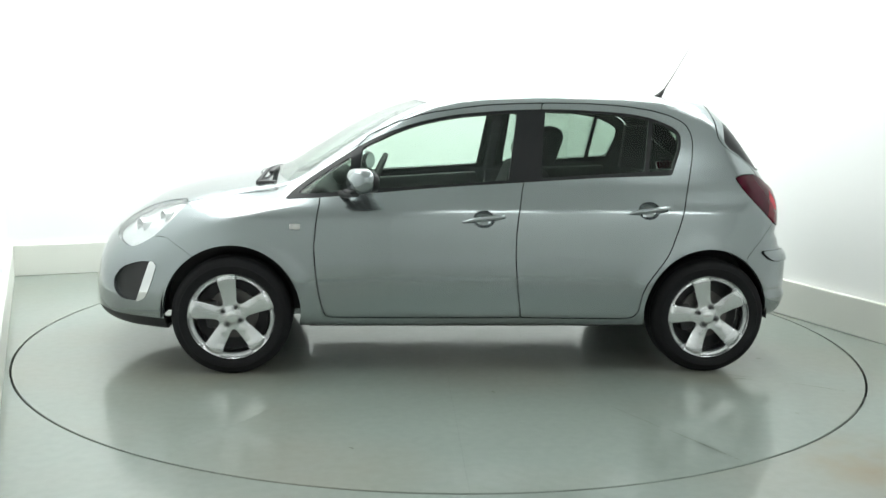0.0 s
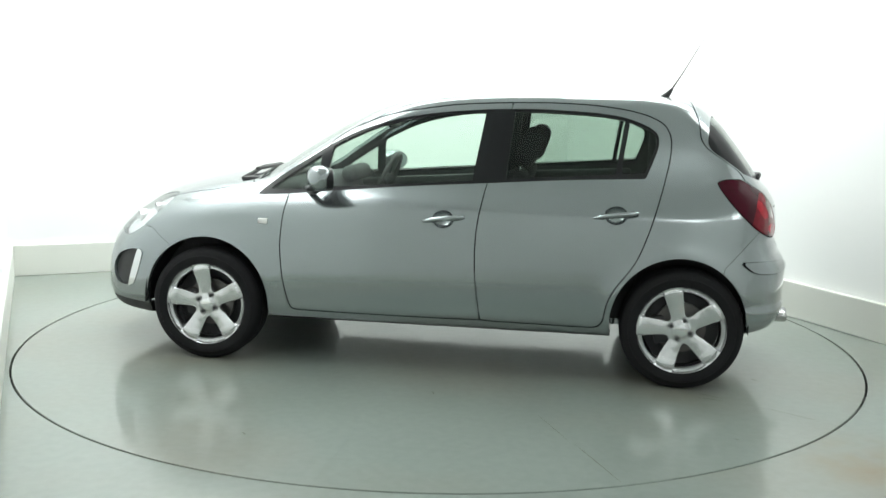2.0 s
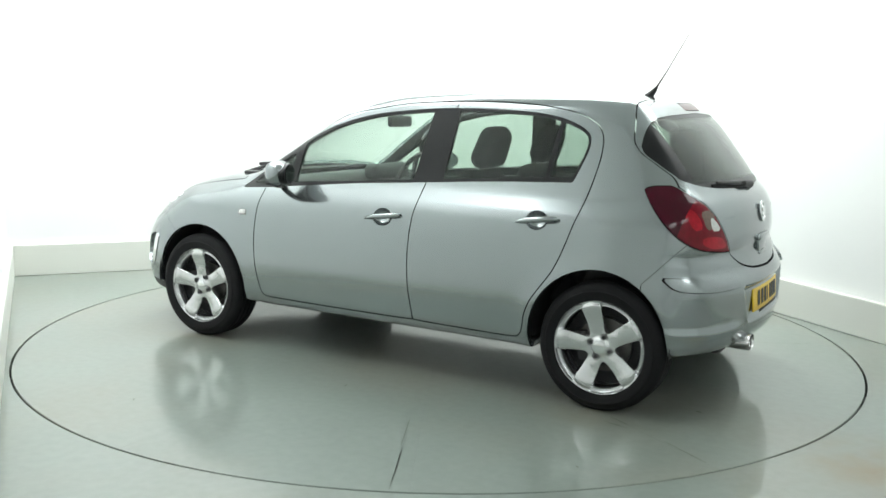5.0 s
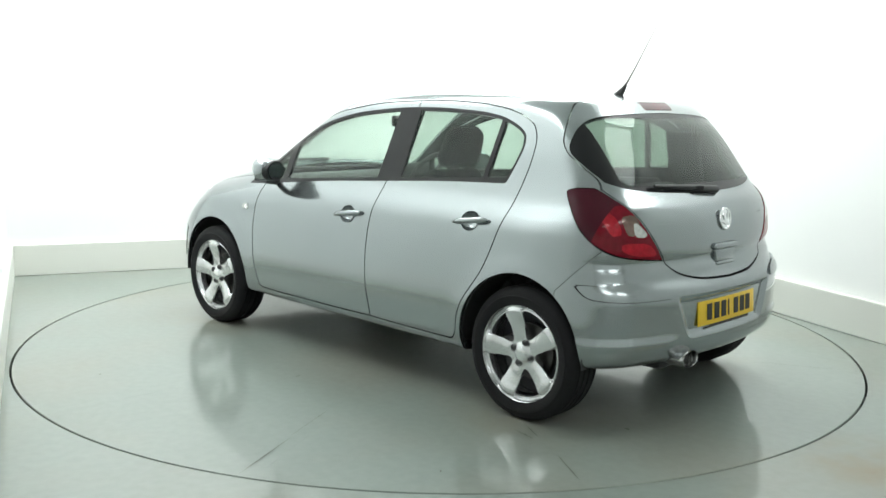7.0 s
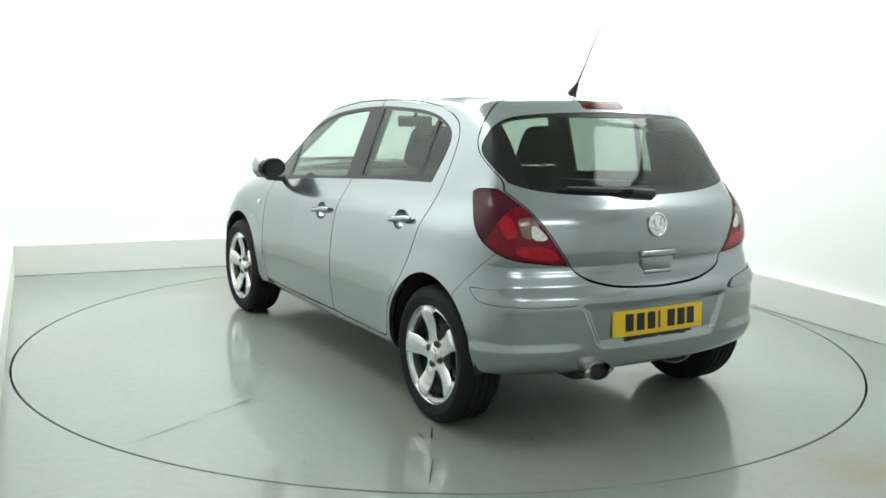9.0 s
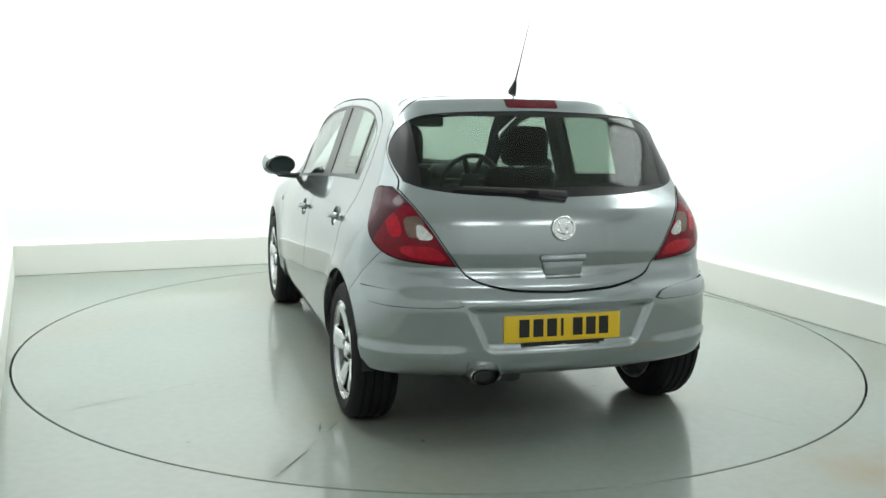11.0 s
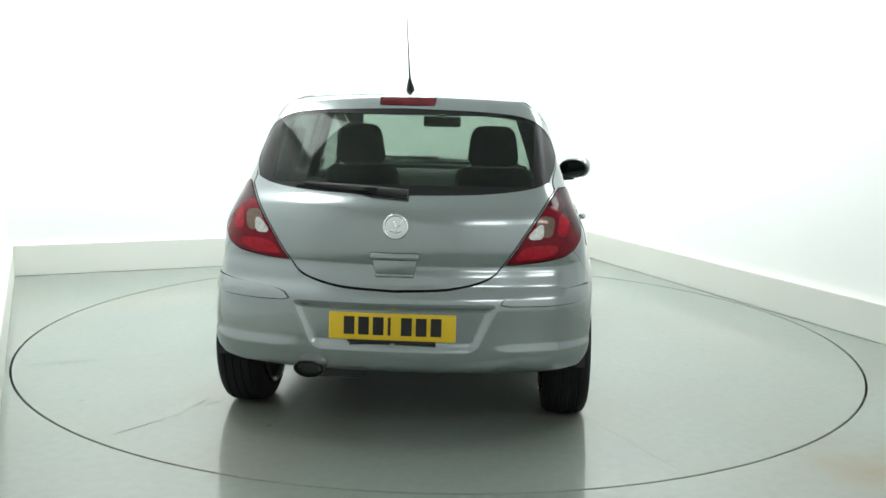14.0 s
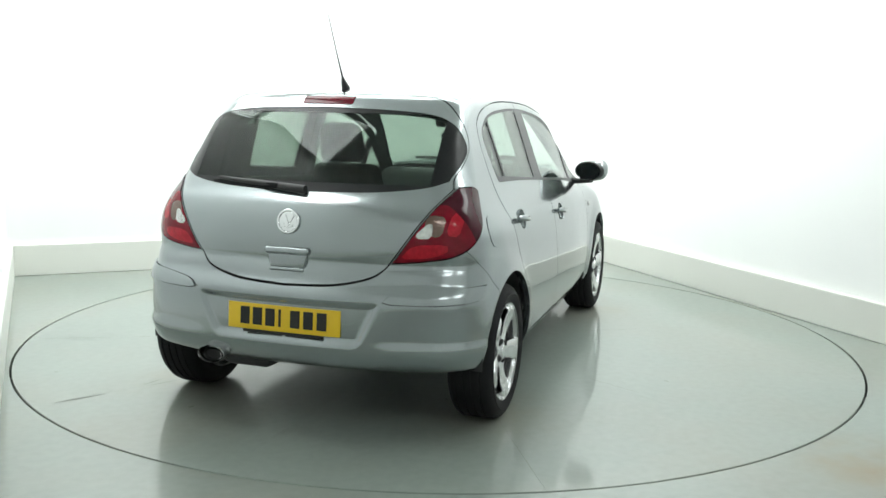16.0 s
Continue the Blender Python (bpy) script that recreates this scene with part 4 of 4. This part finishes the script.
# ---- outer details ----
def details(car):
    def skin_y(x, z):
        return float(half_width(np.array([x]), np.array([z]))[0])
    for x, z in HANDLES:
        for sy in (1, -1):
            y = skin_y(x, z)
            handle = new("door_handle")
            handle.parent = car
            handle.matrix_basis = pose(x, sy * y, z, sy * 14, 4, 0)
            bm = bmesh.new()
            tube(bm, [(0.112, sy * 0.000, -0.008), (0.085, sy * 0.012, -0.006), (0.05, sy * 0.020, -0.003), (-0.02, sy * 0.023, 0.0), (-0.085, sy * 0.020, 0.004), (-0.108, sy * 0.008, 0.006)], [0.004, 0.010, 0.0135, 0.0145, 0.014, 0.010], 12)
            part("grip", bm, PAINT, handle)
            bm = bmesh.new()
            lathe(bm, [(0.001, -0.036), (0.022, -0.034), (0.036, -0.025), (0.045, -0.008), (0.0475, 0.001)], 36, Matrix.Diagonal((1.25, sy, 1, 1)))
            part("handle_cup", bm, PAINT, handle, "hollow behind the grip")
    # mirrors
    for sy in (1, -1):
        mirror = new("door_mirror")
        mirror.parent = car
        mirror.matrix_basis = pose(0.585, sy * 0.868, 1.002, 0, 0, sy * 22)
        bm = bmesh.new()
        box(bm, (0.130, 0.195, 0.128), (0.015, 0, 0.006), bevel=0.058, seg=6)
        for v in bm.verts:
            v.co.x *= 1 - 0.35 * (abs(v.co.y) / 0.115) ** 2 if v.co.x > 0 else 1
            v.co.z += 0.10 * (sy * v.co.y) * 0.3
        part("housing", bm, PAINT, mirror, "painted mirror housing")
        bm = bmesh.new()
        lathe(bm, [(0.001, 0.0), (0.095, 0.0), (0.102, 0.004), (0.106, -0.004), (0.106, -0.03)], 36, pose(-0.046, 0, 0, 0, 0, 90) @ Matrix.Diagonal((0.90, 1, 0.55, 1)))
        part("mirror_surround", bm, TRIM, mirror)
        bm = bmesh.new()
        lathe(bm, [(0.001, 0.0), (0.090, 0.0), (0.090, -0.004)], 36, pose(-0.053, 0, 0, 0, 0, 90) @ Matrix.Diagonal((0.90, 1, 0.55, 1)))
        part("mirror_glass", bm, MIRROR, mirror, "mirror glass")
        bm = bmesh.new()
        tube(bm, [(0.05, -sy * 0.20, -0.078), (0.04, -sy * 0.11, -0.074), (0.03, -sy * 0.02, -0.058)], [0.020, 0.016, 0.020], 12)
        box(bm, (0.10, 0.11, 0.022), (0.03, -sy * 0.025, -0.050), bevel=0.010, seg=3)
        part("mirror_arm", bm, PLASTIC, mirror, "black mirror arm")
    # aerial
    aerial = new("roof_aerial")
    aerial.parent = car
    aerial.matrix_basis = pose(-1.165, 0.012, 1.452)
    bm = bmesh.new()
    tube(bm, [(0.03, 0, -0.004), (0.0, 0, 0.006), (-0.02, 0, 0.03), (-0.035, 0, 0.052)], [0.012, 0.02, 0.013, 0.007], 12)
    part("aerial_base", bm, PLASTIC, aerial)
    bm = bmesh.new()
    tube(bm, [(-0.030, 0, 0.045), (-0.085, 0, 0.13), (-0.2, 0, 0.325)], [0.005, 0.0032, 0.0018], 8)
    part("mast", bm, DARKSTEEL, aerial)
    # number plate with its characters as plain bars
    def bow(y):
        """How far the plate bends with the bumper."""
        return 0.115 * (abs(y) / 0.65) ** 2.4
    plate = new("number_plate")
    plate.parent = car
    plate.matrix_basis = pose(-1.850, 0.004, 0.497, 0, 4, 0)
    bm = bmesh.new()
    box(bm, (0.006, 0.52, 0.111), bevel=0.002)
    for k in range(-6, 7):
        bmesh.ops.bisect_plane(bm, geom=bm.verts[:] + bm.edges[:] + bm.faces[:], plane_co=(0, k * 0.04, 0), plane_no=(0, 1, 0))
    for v in bm.verts:
        v.co.x += bow(v.co.y)
    part("plate", bm, PLATE_Y, plate, "yellow number plate")
    for k, y in enumerate((0.175, 0.115, 0.055, 0.010, -0.06, -0.12, -0.18)):
        bm = bmesh.new()
        box(bm, (0.002, 0.012 if k == 3 else 0.044, 0.074), (-0.0042 + bow(y), y, 0.003), pose(0, 0, 0, 0, 0, -200 * bow(y) * (1 if y > 0 else -1)), bevel=0.0008, seg=1)
        part("plate_bar", bm, BLACK, plate)
    bm = bmesh.new()
    box(bm, (0.004, 0.36, 0.012), (-0.002, 0, -0.060), bevel=0.001)
    part("plate_strip", bm, BLACK, plate)
    # badge, tailgate grip, wiper
    badge = new("tailgate_badge")
    badge.parent = car
    badge.matrix_basis = pose(-1.797, 0, 0.902, 0, 8, 0) @ pose(0, 0, 0, 0, 0, 90)
    BADGE = 1.17
    bm = bmesh.new()
    lathe(bm, [(BADGE * 0.040 + 0.006 * math.cos(a), 0.006 * math.sin(a)) for a in np.linspace(0, 2 * math.pi, 10, endpoint=False)], 40, None, True)
    part("badge_ring", bm, CHROME, badge, "chrome ring")
    bm = bmesh.new()
    lathe(bm, [(0.001, 0.004), (0.02 * BADGE, 0.003), (0.038 * BADGE, 0.0)], 32)
    for bx, bz, bw, bh, turn in ((0.008, 0.0, 0.020, 0.055, 25), (-0.016, 0.012, 0.012, 0.034, -30), (0.020, -0.014, 0.012, 0.026, 60), (-0.010, -0.020, 0.030, 0.010, 15)):
        box(bm, (bw, 0.009, bh), (bx, 0.004, bz), pose(0, 0, 0, 0, turn), bevel=0.003)
    part("badge_relief", bm, CHROME, badge)
    bm = bmesh.new()
    box(bm, (0.030, 0.205, 0.030), (-1.806, 0, 0.780), pose(0, 0, 0, 0, 20), bevel=0.012, seg=3)
    part("grip_brow", bm, PAINT, car, "painted brow over the tailgate grip")
    bm = bmesh.new()
    box(bm, (0.024, 0.160, 0.018), (-1.805, 0, 0.703), bevel=0.008, seg=3)
    part("grip_lip", bm, PAINT, car)
    bm = bmesh.new()
    box(bm, (0.020, 0.160, 0.062), (-1.800, 0, 0.738), bevel=0.008, seg=3, taper=(1, 1.16))
    part("grip_recess", bm, PAINT, car, "hollow of the tailgate grip")
    for y, w in ((0.475, 0.016), (0.452, 0.014), (0.431, 0.014), (0.410, 0.014), (0.389, 0.014), (-0.40, 0.016), (-0.424, 0.016), (-0.444, 0.006)):
        bm = bmesh.new()
        box(bm, (0.003, w * 0.7, 0.008), (-1.7885 + 0.115 * (abs(y) / 0.65) ** 2.4, y, 0.905), pose(0, 0, 0, 0, 8, -9 if y > 0 else 9), bevel=0.0015)
        part("lettering_bar", bm, PAINT, car)
    wiper = new("rear_wiper")
    wiper.parent = car
    bm = bmesh.new()
    tube(bm, [(-1.714, -0.04, 1.028), (-1.710, 0.06, 1.037), (-1.692, 0.22, 1.049), (-1.657, 0.40, 1.060)], [0.020, 0.017, 0.012, 0.007], 10)
    part("wiper_arm", bm, PLASTIC, wiper)
    bm = bmesh.new()
    box(bm, (0.022, 0.36, 0.024), (-1.678, 0.26, 1.041), pose(0, 0, 0, 0, 0, -12), bevel=0.006)
    part("wiper_blade", bm, RUBBER, wiper)
    bm = bmesh.new()
    lathe(bm, [(0.001, 0.012), (0.012, 0.012), (0.016, 0.006), (0.016, -0.02)], 20, pose(-1.71, -0.02, 1.03, 0, 0, 90))
    part("wiper_cap", bm, PLASTIC, wiper)
    # front wipers
    for y0, y1, x0 in ((0.52, 0.05, 1.08), (-0.05, -0.50, 1.10)):
        bm = bmesh.new()
        tube(bm, [(x0 + 0.06, y0, 0.962), (x0 + 0.03, (y0 + y1) / 2, 0.985 + 0.03 * (x0 < 1.09)), (x0, y1, 0.99 + 0.03 * (x0 < 1.09))], [0.014, 0.009, 0.007], 8)
        box(bm, (0.025, 0.42, 0.018), (x0 - 0.005, (y0 + y1) / 2 - 0.02, 0.985 + 0.03 * (x0 < 1.09)), bevel=0.005)
        part("windscreen_wiper", bm, PLASTIC, car)
    bm = bmesh.new()
    box(bm, (0.14, 1.10, 0.02), (1.07, 0, 0.965), bevel=0.008)
    part("scuttle_panel", bm, PLASTIC, car)
    # exhaust: an oval chrome outer tip round a smaller inner pipe
    oval = pose(-1.862, 0.343, 0.314, 0, 0, -90) @ Matrix.Diagonal((1.06, 1, 0.64, 1))
    exhaust = new("exhaust_tip")
    exhaust.parent = car
    bm = bmesh.new()
    lathe(bm, [(0.057, 0.003), (0.059, 0.0), (0.061, 0.003), (0.062, 0.02), (0.060, 0.18), (0.056, 0.18), (0.056, 0.02)], 40, oval, True)
    part("outer_tip", bm, PIPE, exhaust, "oval chrome exhaust tip")
    bm = bmesh.new()
    lathe(bm, [(0.038, 0.018), (0.040, 0.014), (0.043, 0.017), (0.043, 0.12), (0.037, 0.12)], 32, pose(0, 0, -0.006) @ oval, True)
    part("inner_pipe", bm, PIPE, exhaust)
    bm = bmesh.new()
    lathe(bm, [(0.001, 0.035), (0.037, 0.035)], 24, pose(0, 0, -0.006) @ oval)
    lathe(bm, [(0.043, 0.05), (0.054, 0.05)], 24, oval)
    part("exhaust_bore", bm, BLACK, exhaust)
    # wing badge repeater
    for sy in (1, -1):
        bm = bmesh.new()
        box(bm, (0.055, 0.012, 0.032), (0.93, sy * (skin_y(0.93, 0.765) - 0.001), 0.765), pose(0, 0, 0, sy * 14), bevel=0.005)
        part("side_repeater", bm, LENS_CLEAR, car, "small clear side indicator")
    for sy in (1, -1):
        bm = bmesh.new()
        lathe(bm, [(0.001, 0.02), (0.04, 0.015), (0.048, 0.0), (0.05, -0.03)], 28, pose(1.735, sy * 0.64, 0.455, 0, 0, -50 if sy > 0 else -130))
        part("fog_lamp", bm, LAMP_CHROME, car)
        for px, py, pz, pr in ((1.745, 0.555, 0.725, 0.046), (1.635, 0.625, 0.785, 0.034)):
            # just behind the lens, along the lamp's own axis
            ahead = np.array([0.819, 0.574, 0.0])
            reach = np.arange(-0.25, 0.25, 0.002)
            inside = field(np.array([px, py, pz]) + reach[:, None] * ahead) < 0
            px, py, pz = np.array([px, py, pz]) + (reach[inside].max() - 0.038) * ahead
            bm = bmesh.new()
            lathe(bm, [(0.001, 0.0), (pr * 0.6, 0.004), (pr * 0.75, 0.016), (pr * 0.95, 0.024), (pr, 0.016), (pr, -0.03)], 32, pose(px, sy * py, pz, 0, 0, -55 if sy > 0 else -125))
            part("headlamp_projector", bm, LAMP_CHROME, car, "round chrome headlamp projector")


details(car)


def true_size(thing, k, tail=-1.2, short=0.95):
    """Bring a thing and its parts to size k, and draw in what lies behind its rear axle."""
    done = set()
    for ob in thing.children_recursive:
        ob.matrix_basis = Matrix.Translation(ob.matrix_basis.translation * (k - 1)) @ ob.matrix_basis
        if ob.data and ob.data.name not in done:
            done.add(ob.data.name)
            ob.data.transform(Matrix.Scale(k, 4))
    for ob in thing.children_recursive:
        if not ob.data or ob.parent.name.startswith(("wheel", "front_seat")):
            continue
        m = ob.matrix_basis if ob.parent == thing else ob.parent.matrix_basis @ ob.matrix_basis
        back = m.inverted()
        for v in ob.data.vertices:
            p = m @ v.co
            if p.x < tail:
                p.x = tail + (p.x - tail) * short
                v.co = back @ p


true_size(car, CAR_SIZE)


def motions():
    """The turntable turns steadily and carries the car."""
    rows_disc, rows_car = [], []
    for k in range(33):
        t = k * 0.5
        turn = pose(0, 0, 0, 0, 0, HEADING0 + SPEED * t)
        rows_disc.append((t, turn))
        rows_car.append((t, turn @ pose(-CAR_OFF[0], -CAR_OFF[1], 0)))
    walk(disc, rows_disc)
    walk(car, rows_car)


motions()
